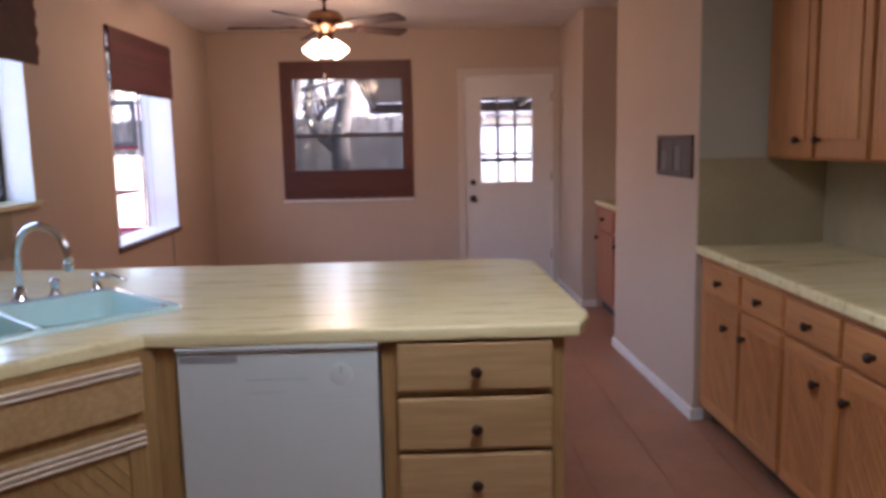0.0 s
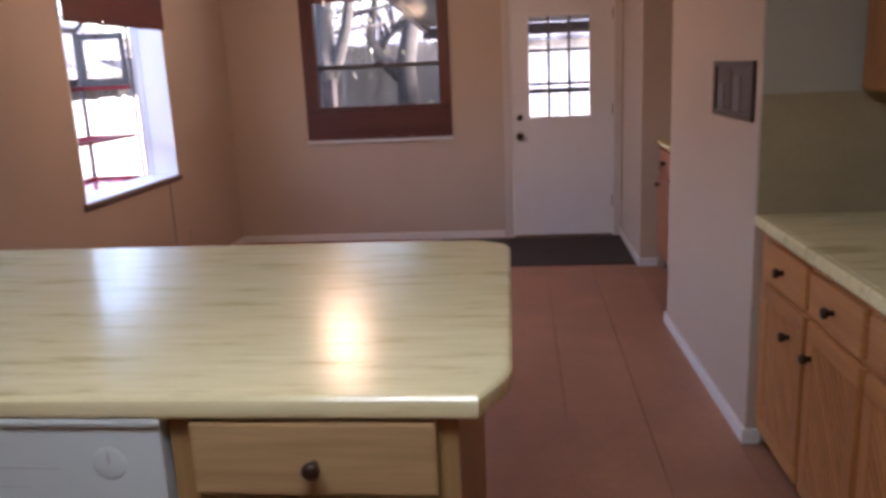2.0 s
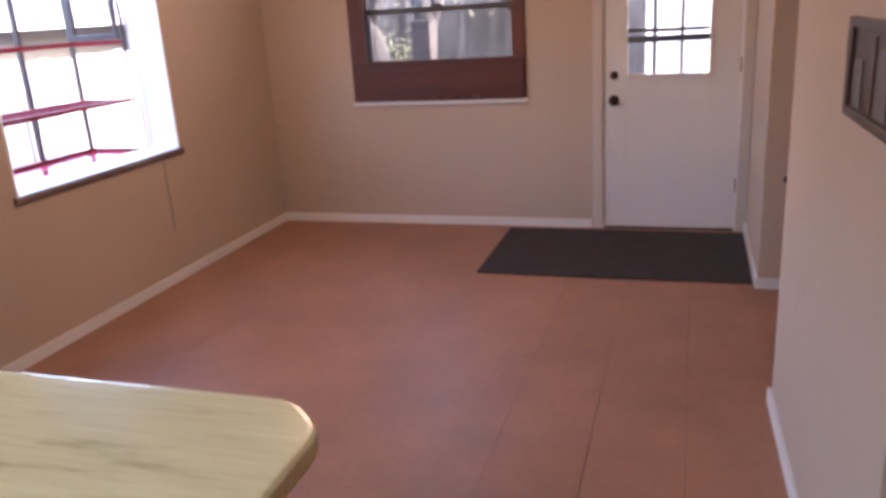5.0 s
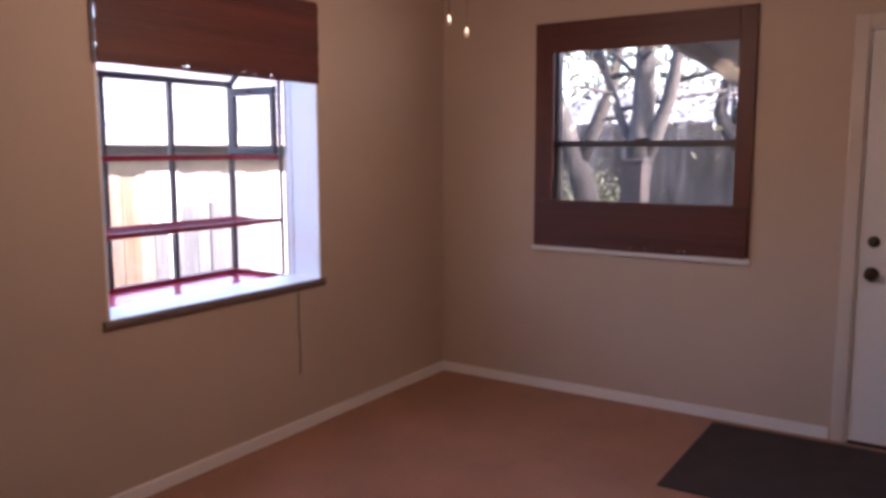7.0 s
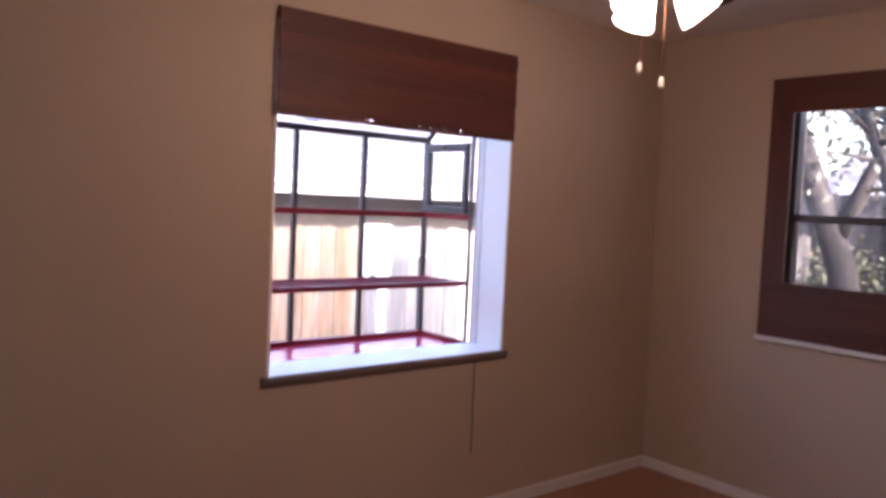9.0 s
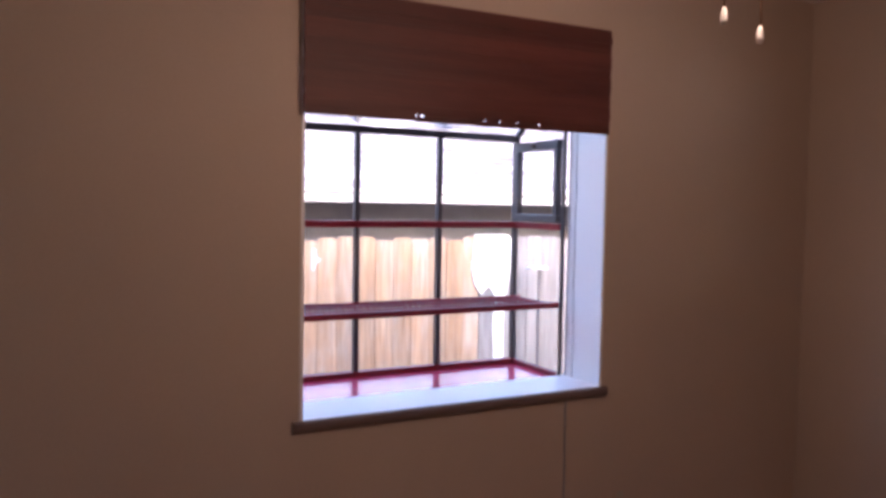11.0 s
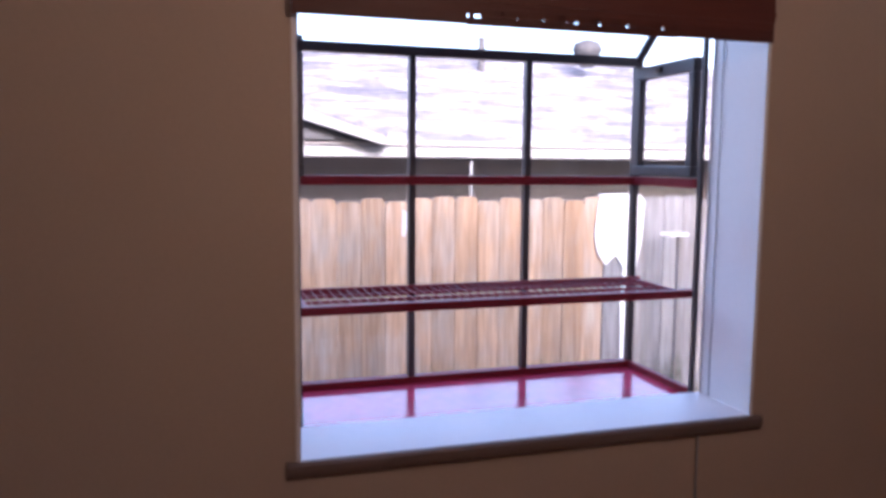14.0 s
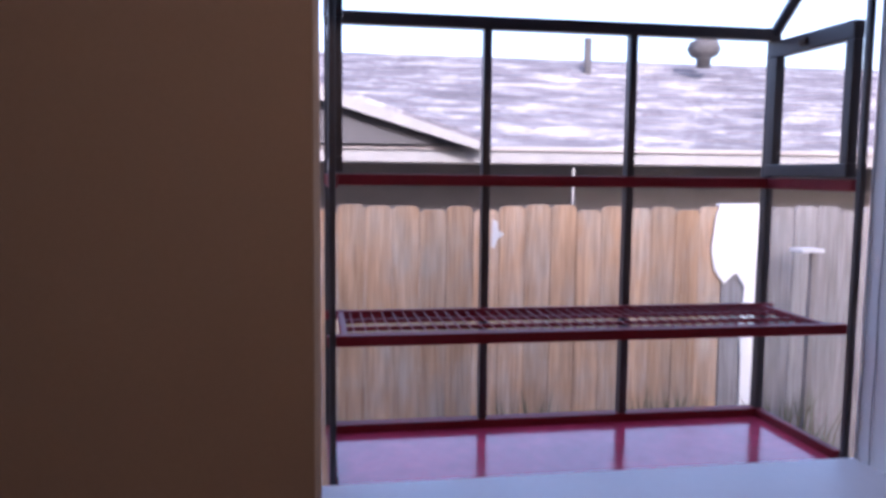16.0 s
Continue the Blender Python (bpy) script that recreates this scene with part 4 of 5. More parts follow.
def recess_cabinet():
    c = thing("recess_cabinet", (3.65, -1.66, 0), "red-brown stained birch base cabinet in the wall recess", "cabinet")
    part("body", box(3.40, 3.945, -2.262, -1.068, 0.09, 0.86, 0.003), REDWOOD, c)
    part("toe_board", box(3.44, 3.94, -2.26, -1.07, 0, 0.09), BLACK, c)
    for y in (-1.37, -1.96):
        d = part("door", box(3.38, 3.40, y - 0.27, y + 0.27, 0.13, 0.66, 0.006), REDWOOD, c)
        knob_on(d, 3.38, y + 0.2, 0.6, (-1, 0, 0))
        d = part("drawer_front", box(3.38, 3.40, y - 0.27, y + 0.27, 0.69, 0.84, 0.006), REDWOOD, c)
        knob_on(d, 3.38, y, 0.765, (-1, 0, 0))
    tagged(part("recess_countertop", box(3.37, 3.948, -2.266, -1.064, 0.862, 0.895, 0.008), LAMINATE), "cream laminate top on the recess cabinet", "countertop")
    u = thing("recess_wall_cabinet", (3.8, -1.9, 1.4), "dark birch wall cabinet hung in the recess", "cabinet")
    part("body", box(3.62, 3.945, -2.262, -1.4, 1.42, 2.15, 0.003), REDWOOD, u)
    part("door", box(3.60, 3.62, -2.25, -1.84, 1.43, 2.14, 0.006), REDWOOD, u)
    part("door", box(3.60, 3.62, -1.82, -1.41, 1.43, 2.14, 0.006), REDWOOD, u)


recess_cabinet()

# ---- small wall things ----
STRIPE = surface("dull_grey_stripe", (0.15, 0.14, 0.14), 0.5, vary=0.2)


def wall_plate():
    p = thing("picture_frame", (3.262, -3.43, 1.2), "small dark wood-framed picture with vertical grey stripes on the pale wall", "picture")
    part("backing", box(-0.006, 0, 0.06, 0.565, 1.21, 1.41, m=STUB_M), WALNUT, p)
    for a, b, c, d in ((0.055, 0.57, 1.204, 1.226), (0.055, 0.57, 1.394, 1.416), (0.055, 0.095, 1.226, 1.394), (0.53, 0.57, 1.226, 1.394)):
        part("frame_rail", box(-0.014, 0, a, b, c, d, 0.003, m=STUB_M), WALNUT, p, "dark walnut frame")
    for a, b, top, paint in ((0.10, 0.19, 1.385, WALNUT), (0.215, 0.30, 1.36, STRIPE), (0.33, 0.40, 1.385, WALNUT), (0.43, 0.51, 1.33, STRIPE)):
        part("stripe", box(-0.009, -0.005, a, b, 1.232, top, m=STUB_M), paint, p, "dull grey vertical stripe")


wall_plate()


def outlet():
    o = thing("outlet", (0, -1.06, 0.25), "beige electrical outlet on the wall above the baseboard", "outlet")
    p = part("plate", box(0.0, 0.006, -1.095, -1.025, 0.235, 0.35, 0.003), WALL, o)
    for z in (0.268, 0.317):
        part("socket", box(0.004, 0.009, -1.077, -1.043, z - 0.014, z + 0.014, 0.004), KITCHENWALL, p)


outlet()
cable = tagged(part("wall_cable", tube([(0.006, -1.345, 0.745), (0.007, -1.346, 0.6), (0.006, -1.342, 0.45), (0.006, -1.344, 0.3)], 0.0035, 6), GREYPLASTIC), "thin cord hanging down the wall below the sill", "cord")

# ---- ceiling fan with lights ----
def ceiling_fan():
    x, y = FAN
    f = thing("ceiling_fan", (x, y, H - 0.02), "dark wooden ceiling fan with lit frosted glass shades", "ceiling fan")
    part("canopy", lathe([(0.07, H), (0.068, H - 0.02), (0.04, H - 0.05), (0.015, H - 0.06)], (x, y, 0), 24), BRASS, f, "", True)
    part("rod", lathe([(0.012, H - 0.05), (0.012, H - 0.14)], (x, y, 0), 12), BRASS, f, "", True)
    part("motor", lathe([(0.03, 2.31), (0.10, 2.295), (0.125, 2.26), (0.125, 2.22), (0.10, 2.185), (0.06, 2.17), (0.05, 2.12), (0.06, 2.115), (0.055, 2.09), (0.02, 2.08)], (x, y, 0), 28), BRASS, f, "dark bronze motor housing", True)
    for i in range(5):
        a = radians(36 + 72 * i)
        m = Matrix.Translation((x, y, 2.20)) @ Matrix.Rotation(a, 4, "Z") @ Matrix.Rotation(radians(-13), 4, "X")
        out = rounded([(0.2, -0.05), (0.66, -0.068), (0.66, 0.068), (0.2, 0.05)], 0.04)
        bm = prism(out, -0.004, 0.004, 0.0)
        bmesh.ops.transform(bm, matrix=m, verts=bm.verts)
        bl = part("blade", bm, BLADE, f, "dark brown wooden blade")
        bm = prism([(0.1, -0.02), (0.24, -0.035), (0.24, 0.035), (0.1, 0.02)], -0.01, -0.004)
        bmesh.ops.transform(bm, matrix=m, verts=bm.verts)
        part("blade_arm", bm, BRASS, bl, "bronze blade arm")
    for i in range(3):
        a = radians(37 + 120 * i)
        d = Vector((math.cos(a), math.sin(a), 0))
        tilt = Matrix.Rotation(a, 4, "Z") @ Matrix.Rotation(radians(180 - 38), 4, "Y")
        at = Vector((x, y, 2.105)) + d * 0.06
        part("lamp_arm", tube([Vector((x, y, 2.125)), at], 0.012, 10), BRASS, f, "", True)
        sh = part("lamp_shade", lathe([(0.02, 0.0), (0.032, 0.018), (0.046, 0.055), (0.058, 0.09), (0.062, 0.105), (0.058, 0.103), (0.026, 0.026)], at, 24, m=tilt), SHADEGLASS, f, "glowing frosted tulip glass shade", True)
        sh.visible_shadow = False
        ld = bpy.data.lights.new("fan_bulb", "POINT")
        ld.energy, ld.color, ld.shadow_soft_size = LAMP_WATTS, (1.0, 0.66, 0.40), 0.09
        bulb = new("fan_bulb", ld)
        bulb.location = at + Vector((d.x * 0.045, d.y * 0.045, -0.06))
    for dx, dy, z in ((-0.012, -0.045, 1.86), (0.004, 0.04, 1.83)):
        ch = part("pull_chain", tube([(x + dx, y + dy, 2.13), (x + dx, y + dy, z + 0.02)], 0.0018, 6), BRASS, f, "thin pull chain")
        part("chain_pull", lathe([(0.002, 0.035), (0.006, 0.025), (0.007, 0.01), (0.005, 0.0)], (x + dx, y + dy, z - 0.01), 10), TRIM, ch, "white chain pull", True)


ceiling_fan()

# fill light added behind the camera; no lamp is seen in the kitchen
kl = thing("kitchen_fill_light", (2.1, -6.15, H), "added square fill light over the kitchen, not a seen lamp", "ceiling light")
part("frame", box(1.7, 2.5, -6.45, -5.85, H - 0.06, H - 0.002, 0.01), TRIM, kl)
FILLGLOW, dnt, db = nodes_of("fill_glow")
db.inputs["Emission Color"].default_value = (0.88, 0.97, 1.0, 1)
db.inputs["Emission Strength"].default_value = KITCHEN_FILL
part("fill_panel", box(1.74, 2.46, -6.41, -5.89, H - 0.07, H - 0.058, 0.004), FILLGLOW, kl, "glowing fill panel")

# ---- outdoors ----
GZ = -0.5
GRASS = surface("dry_grass_ground", (0.44, 0.39, 0.31), 0.95, vary=0.35, big=1.2, fine=25, relief=0.6, depth=0.02)
tagged(part("ground", box(-300, 300, -300, 300, GZ - 0.3, GZ), GRASS), "dry grass and leaf-littered ground", "ground", kind="structure")


def fence_wood(name, light, dark, grey, each):
    """Rough-sawn boards: upright grain, bleached and stained blotches, each board its own tone."""
    m, nt, b = nodes_of(name)
    info = nt.nodes.new("ShaderNodeObjectInfo")
    far = nt.nodes.new("ShaderNodeMath")
    far.operation, far.inputs[1].default_value = "MULTIPLY", 9.0
    link(nt, info.outputs["Random"], far.inputs[0])
    def moved(scale):
        add = nt.nodes.new("ShaderNodeVectorMath")
        add.operation = "ADD"
        link(nt, coords(nt, scale), add.inputs[0])
        link(nt, far.outputs[0], add.inputs[1])
        return add.outputs[0]
    n1, n2, n3 = noise_of(nt, moved((1, 1, 0.07)), 16, 4), noise_of(nt, moved((1, 1, 0.05)), 70, 4), noise_of(nt, moved((1, 1, 0.4)), 4.5, 5, 0.65)
    c = ramp(nt, n1, [(0.28, dark), (0.72, light)])
    flat = nt.nodes.new("ShaderNodeRGB")
    flat.outputs[0].default_value = (*grey, 1)
    mask = ramp(nt, n3, [(0.42, (0, 0, 0)), (0.68, (0.85,) * 3)])
    c = mixed(nt, mask, c, flat.outputs[0])
    c = mixed(nt, 1.0, c, ramp(nt, n2, [(0.32, (0.68, 0.66, 0.64)), (0.62, (1, 1, 1))]), "MULTIPLY")
    c = mixed(nt, 1.0, c, ramp(nt, info.outputs["Random"], [(0.0, (1 - each,) * 3), (1.0, (1, 1, 1))]), "MULTIPLY")
    link(nt, c, b.inputs["Base Color"])
    b.inputs["Roughness"].default_value = 0.9
    bump(nt, b, n2, 0.4, 0.003)
    return m


CEDAR = fence_wood("cedar_fence_board", (0.80, 0.52, 0.33), (0.50, 0.30, 0.18), (0.56, 0.48, 0.41), 0.3)
# weathered grey, with tree shade and dapple put into its dark, uneven tones
GREYWOOD = fence_wood("weathered_dappled_board", (0.20, 0.18, 0.18), (0.08, 0.07, 0.07), (0.27, 0.25, 0.25), 0.6)
PALEGREYWOOD = fence_wood("pale_grey_fence_board", (0.42, 0.40, 0.41), (0.26, 0.24, 0.25), (0.34, 0.34, 0.36), 0.3)
FX = -2.8


def fence_board_mesh(w, h, t=0.018):
    bm = prism([(-w / 2, 0), (w / 2, 0), (w / 2, h - 0.02), (w / 2 - 0.022, h), (-w / 2 + 0.022, h), (-w / 2, h - 0.02)], -t / 2, t / 2, axis="x")
    me = bpy.data.meshes.new("fence_board")
    bm.to_mesh(me)
    bm.free()
    return me


def fence(name, label, start, step, count, turn, height, material, seed, width=0.142):
    """A board fence: rails, and boards on one shared mesh."""
    rng = random.Random(seed)
    f = thing(name, (start[0], start[1], GZ), label, "fence", kind="structure")
    meshes = [fence_board_mesh(width, height + d) for d in (-0.02, -0.01, 0.0, 0.008)]
    for me in meshes:
        me.materials.append(material)
    for i in range(count):
        ob = new("board", rng.choice(meshes))
        ob.parent = f
        ob.matrix_parent_inverse = Matrix.Translation(-WORLD_OF[f])
        ob.location = (start[0] + step[0] * i + rng.uniform(-0.004, 0.004) * abs(step[1]) * 7, start[1] + step[1] * i, GZ)
        ob.rotation_euler = (0, 0, turn + rng.uniform(-0.03, 0.03))
    return f


lf = fence("fence", "brown cedar board fence with dog-eared tops", (FX, -6.0), (0, 0.1455), 41, 0.0, 1.74, CEDAR, 3)
gf = fence("side_fence", "grey board fence continuing past the house", (FX, -0.03), (0, 0.1455), 54, 0.0, 1.74, PALEGREYWOOD, 6)
for z in (GZ + 0.3, GZ + 1.4):
    part("rail", box(FX - 0.06, FX - 0.02, -6.1, 7.9, z, z + 0.09, 0.004), CEDAR, lf)
bf = fence("back_fence", "weathered grey board fence across the back yard", (-12.0, 8.0), (0.147, 0), 150, radians(90), 2.35, GREYWOOD, 5, 0.1455)
for z in (GZ + 0.4, GZ + 1.8):
    part("rail", box(-12, 10, 8.02, 8.06, z, z + 0.09), GREYWOOD, bf)

# neighbour's house beyond the side fence


def shingles():
    """Weathered roof: long bleached and dark streaks along the courses, litter and fine grit."""
    m, nt, b = nodes_of("weathered_roof_shingle")
    n1 = noise_of(nt, coords(nt, (2.2, 0.75, 2.2)), 2.2, 6, 0.68)
    n2 = noise_of(nt, coords(nt, (8, 3.0, 8)), 4.0, 5, 0.7)
    n3 = noise_of(nt, coords(nt, (0.5, 0.35, 0.5)), 1.0, 2)
    c = ramp(nt, n1, [(0.36, (0.095, 0.09, 0.11)), (0.5, (0.15, 0.145, 0.17)), (0.63, (0.36, 0.355, 0.37))])
    c = mixed(nt, 1.0, c, ramp(nt, n2, [(0.36, (0.42, 0.41, 0.44)), (0.5, (0.85, 0.85, 0.87)), (0.6, (1, 1, 1))]), "MULTIPLY")
    c = mixed(nt, 1.0, c, ramp(nt, n3, [(0.35, (0.7, 0.7, 0.74)), (0.65, (1, 1, 1))]), "MULTIPLY")
    link(nt, c, b.inputs["Base Color"])
    b.inputs["Roughness"].default_value = 0.92
    bump(nt, b, n2, 0.6, 0.01)
    return m


ROOFN = shingles()
TRIMGREY = surface("weathered_house_trim", (0.17, 0.168, 0.18), 0.7, vary=0.15, big=4, fine=30)
GABLE = surface("dark_gable_board", (0.045, 0.043, 0.05), 0.8, vary=0.2, fine=30)
SIDING = surface("grey_siding", (0.22, 0.20, 0.20), 0.8, vary=0.15, fine=20)
WHITEFASCIA = surface("white_fascia", (0.7, 0.69, 0.7), 0.6, vary=0.1)
nh = thing("neighbour_house", (-8, 0, GZ), "neighbouring house with pale weathered shingle roof and grey fascia", "house", kind="structure")
part("wall", box(-12, -6.3, -12, 12, GZ, 1.56), SIDING, nh, "grey sided wall")
part("fascia", box(-5.02, -4.98, -12.3, 12.3, 1.50, 1.64, 0.004), TRIMGREY, nh, "pale grey fascia board")
part("soffit", box(-6.3, -5.02, -12.3, 12.3, 1.50, 1.52), SIDING, nh)
roofp = part("roof", prism([(-5.0, 1.62), (-8.2, 2.82), (-11.4, 1.62), (-11.4, 1.56), (-8.2, 2.74), (-5.0, 1.56)], -12.3, 12.3, axis="y"), ROOFN, nh, "pale weathered shingle roof")
for k in range(13):
    t0 = k / 13
    x, z = -5.0 - 3.2 * t0, 1.62 + 1.2 * t0
    part("shingle_course", prism([(x, z + 0.002), (x - 0.26, z + 0.0995), (x - 0.26, z + 0.104), (x, z + 0.02)], -12.3, 12.3, axis="y"), ROOFN, roofp)
part("rake_trim", prism([(-4.3, 1.60), (-2.7, 2.06), (-1.12, 1.60), (-1.12, 1.67), (-2.7, 2.17), (-4.3, 1.70)], -4.80, -4.76, axis="x"), TRIMGREY, nh, "grey rake trim board")
gb = part("porch_gable", prism([(-4.1, 1.64), (-1.3, 1.64), (-2.7, 2.10)], -6.2, -4.9, axis="x"), GABLE, nh, "white trimmed porch gable")
part("gable_roof", prism([(-4.35, 1.62), (-2.7, 2.08), (-1.08, 1.62), (-1.08, 1.70), (-2.7, 2.20), (-4.35, 1.72)], -7.4, -4.78, axis="x"), ROOFN, gb)
part("vent_pipe", tube([(-7.5, 0.72, 2.4), (-7.5, 0.72, 2.98)], 0.045, 10), GABLE, nh, "roof vent pipe")
part("turbine_vent", lathe([(0.08, 0.0), (0.08, 0.1), (0.15, 0.13), (0.19, 0.21), (0.16, 0.29), (0.06, 0.33)], (-7.3, 2.05, 2.66), 16), GABLE, nh, "grey roof turbine vent", True)
part("downpipe", tube([(-5.06, -0.24, 1.5), (-5.06, -0.24, GZ)], 0.012, 8), TRIMGREY, nh, "thin grey downpipe")
part("gutter_lip", box(-4.99, -4.95, -12.3, 12.3, 1.60, 1.625, 0.004), SIDING, nh, "grey gutter lip")

# ---- trees ----
BARK = surface("grey_bark", (0.038, 0.033, 0.034), 0.95, vary=0.4, big=8, fine=40, relief=0.9, depth=0.02)
LEAFM = surface("olive_leaf", (0.042, 0.042, 0.03), 0.6, vary=0.4, big=3, fine=20, relief=0.0)


def tree(at, limbs, leaves, seed, spread):
    rng = random.Random(seed)
    t = thing("tree", at, "live oak with forking dark trunk and sparse olive crown", "tree", "back yard trees")
    base = Vector(at)
    bm = bmesh.new()
    tips = []
    for path in limbs:
        pts, rs = [], []
        for k, (x, y, z, r) in enumerate(path):
            pts.append(base + Vector((x, y, z)))
            rs.append(r)
        tube(pts, rs, 10, bm)
        tips.append(pts[-1])
        for j in range(11):
            s = pts[-2].lerp(pts[-1], 0.05 + 0.085 * j) if j < 8 else pts[-3].lerp(pts[-2], 0.3 * (j - 7))
            d = Vector((rng.uniform(-1, 1), rng.uniform(-1, 1), rng.uniform(-0.1, 0.7))).normalized() * rng.uniform(0.6, 1.5)
            mid = s + d * 0.5 + Vector((rng.uniform(-.15, .15), rng.uniform(-.15, .15), rng.uniform(-.1, .2)))
            tube([s, mid, s + d], [0.035, 0.022, 0.008], 6, bm)
            tips.append(s + d)
    part("trunk", bm, BARK, t, "dark forking trunk and limbs", True)
    verts, faces = [], []
    for i in range(leaves):
        tip = rng.choice(tips)
        c = tip + Vector((rng.gauss(0, spread), rng.gauss(0, spread), rng.gauss(0, spread * 0.7)))
        u = Vector((rng.uniform(-1, 1), rng.uniform(-1, 1), rng.uniform(-1, 1))).normalized()
        v = u.orthogonal().normalized()
        s = rng.uniform(0.04, 0.09)
        n = len(verts)
        verts += [c - u * s, c + v * s * 0.45, c + u * s, c - v * s * 0.45]
        faces.append((n, n + 1, n + 2, n + 3))
    me = bpy.data.meshes.new("crown")
    me.from_pydata([tuple(v - base) for v in verts], [], faces)
    me.materials.append(LEAFM)
    cr = new("crown", me)
    cr.location = base
    cr.parent = t
    cr.matrix_parent_inverse = Matrix.Translation(-base)
    cr["kind"] = "stuff"


tree((-0.22, 4.2, GZ), [
    [(0.0, 0, -0.1, 0.17), (0.02, 0, 0.9, 0.115), (0.04, 0, 1.6, 0.13), (0.05, 0.0, 1.9, 0.15), (0.04, 0.1, 2.4, 0.125), (0.02, 0.2, 3.3, 0.10), (-0.2, 0.4, 4.6, 0.08)],
    [(0.04, 0, 1.8, 0.07), (-0.18, 0.1, 2.2, 0.05), (-0.45, 0.2, 2.8, 0.045), (-0.8, 0.3, 3.8, 0.045)],
    [(0.05, 0, 1.7, 0.10), (0.22, 0.0, 2.1, 0.085), (0.36, 0.0, 2.5, 0.075), (0.46, -0.05, 3.0, 0.065), (0.9, -0.1, 4.2, 0.05)]], 300, 11, 0.42)
tree((0.48, 7.45, GZ), [
    [(0.05, 0, -0.1, 0.24), (0.0, 0, 1.2, 0.19), (-0.02, 0, 2.0, 0.17), (0.10, 0.0, 2.6, 0.15), (0.2, 0.1, 3.4, 0.12), (0.3, 0.2, 5.2, 0.07)],
    [(-0.05, 0, 1.7, 0.11), (-0.45, 0.0, 2.15, 0.13), (-0.62, 0.0, 2.45, 0.10), (-0.55, 0.0, 2.9, 0.07), (-0.4, 0.05, 3.5, 0.05), (-0.5, 0.1, 4.6, 0.03)],
    [(-0.5, 0.0, 2.2, 0.05), (-0.3, 0.0, 2.5, 0.06), (-0.05, 0.0, 2.7, 0.05)]], 260, 15, 0.4)
tree((-1.9, 6.3, GZ), [
    [(0.5, 0, -0.1, 0.22), (0.2, 0, 1.4, 0.18), (-0.2, 0, 2.4, 0.16), (-0.7, 0.1, 3.6, 0.12), (-1.3, 0.2, 5.0, 0.08)],
    [(0.1, 0, 1.7, 0.12), (0.5, 0.2, 2.8, 0.09), (0.7, 0.3, 4.4, 0.06)]], 2600, 12, 0.5)
tree((-5.2, 10.5, GZ), [
    [(0, 0, -0.1, 0.25), (0.1, 0, 2.0, 0.2), (0.4, 0, 4.0, 0.12), (0.6, 0.2, 5.5, 0.08)],
    [(0.1, 0, 2.2, 0.12), (-0.8, 0.2, 3.8, 0.08), (-1.4, 0.3, 5.0, 0.05)]], 3000, 13, 0.8)
tree((2.5, 11.0, GZ), [
    [(0, 0, -0.1, 0.25), (0.1, 0, 2.0, 0.2), (-0.4, 0, 4.0, 0.12), (-0.6, 0.2, 5.5, 0.08)],
    [(0.1, 0, 2.2, 0.12), (0.8, 0.2, 3.8, 0.08), (1.4, 0.3, 5.0, 0.05)]], 3000, 14, 0.8)

# patio cover beside the back door; its unseen far run is added for shade
pc = thing("patio_cover", (3.4, 2.0, GZ), "dark wooden patio cover on posts behind the house", "patio cover", kind="structure")
DECK = timber("dark_patio_board", (0.065, 0.05, 0.055), (0.035, 0.028, 0.03), "y", 0.7)
part("roof_deck", prism([(0.3, 2.13), (3.5, 1.92), (3.5, 1.98), (0.3, 2.19)], 1.27, 9.5, axis="x"), DECK, pc)
for x in (1.3, 2.3, 3.3, 4.3, 5.3, 6.3, 7.3, 8.3, 9.3):
    part("rafter", prism([(0.3, 2.04), (3.5, 1.83), (3.5, 1.92), (0.3, 2.13)], x, x + 0.05, axis="x"), DECK, pc)
part("beam", box(1.27, 9.5, 3.38, 3.46, 1.77, 1.905, 0.004), DECK, pc)
for x in (2.18, 5.4, 9.3):
    part("post", box(x, x + 0.09, 3.375, 3.465, GZ, 1.77, 0.006), DECK, pc)
tagged(part("patio_slab", box(1.6, 5.8, WALL_T + 0.01, 3.4, GZ - 0.02, -0.12, 0.01), surface("concrete", (0.48, 0.46, 0.44), 0.85, vary=0.2, fine=60, relief=0.3)), "pale concrete patio slab behind the door", "patio", kind="structure")

# shed roof seen over the back fence
sh = thing("back_house", (2, 16, GZ), "pale-roofed house beyond the back fence", "house", kind="structure")
part("wall", box(-6, 9, 15.5, 20, GZ, 2.2), WHITEFASCIA, sh)
part("roof", prism([(15.0, 2.1), (18.0, 3.3), (21, 2.1), (21, 2.0), (18, 3.2), (15, 2.0)], -6.5, 9.5, axis="x"), ROOFN, sh)

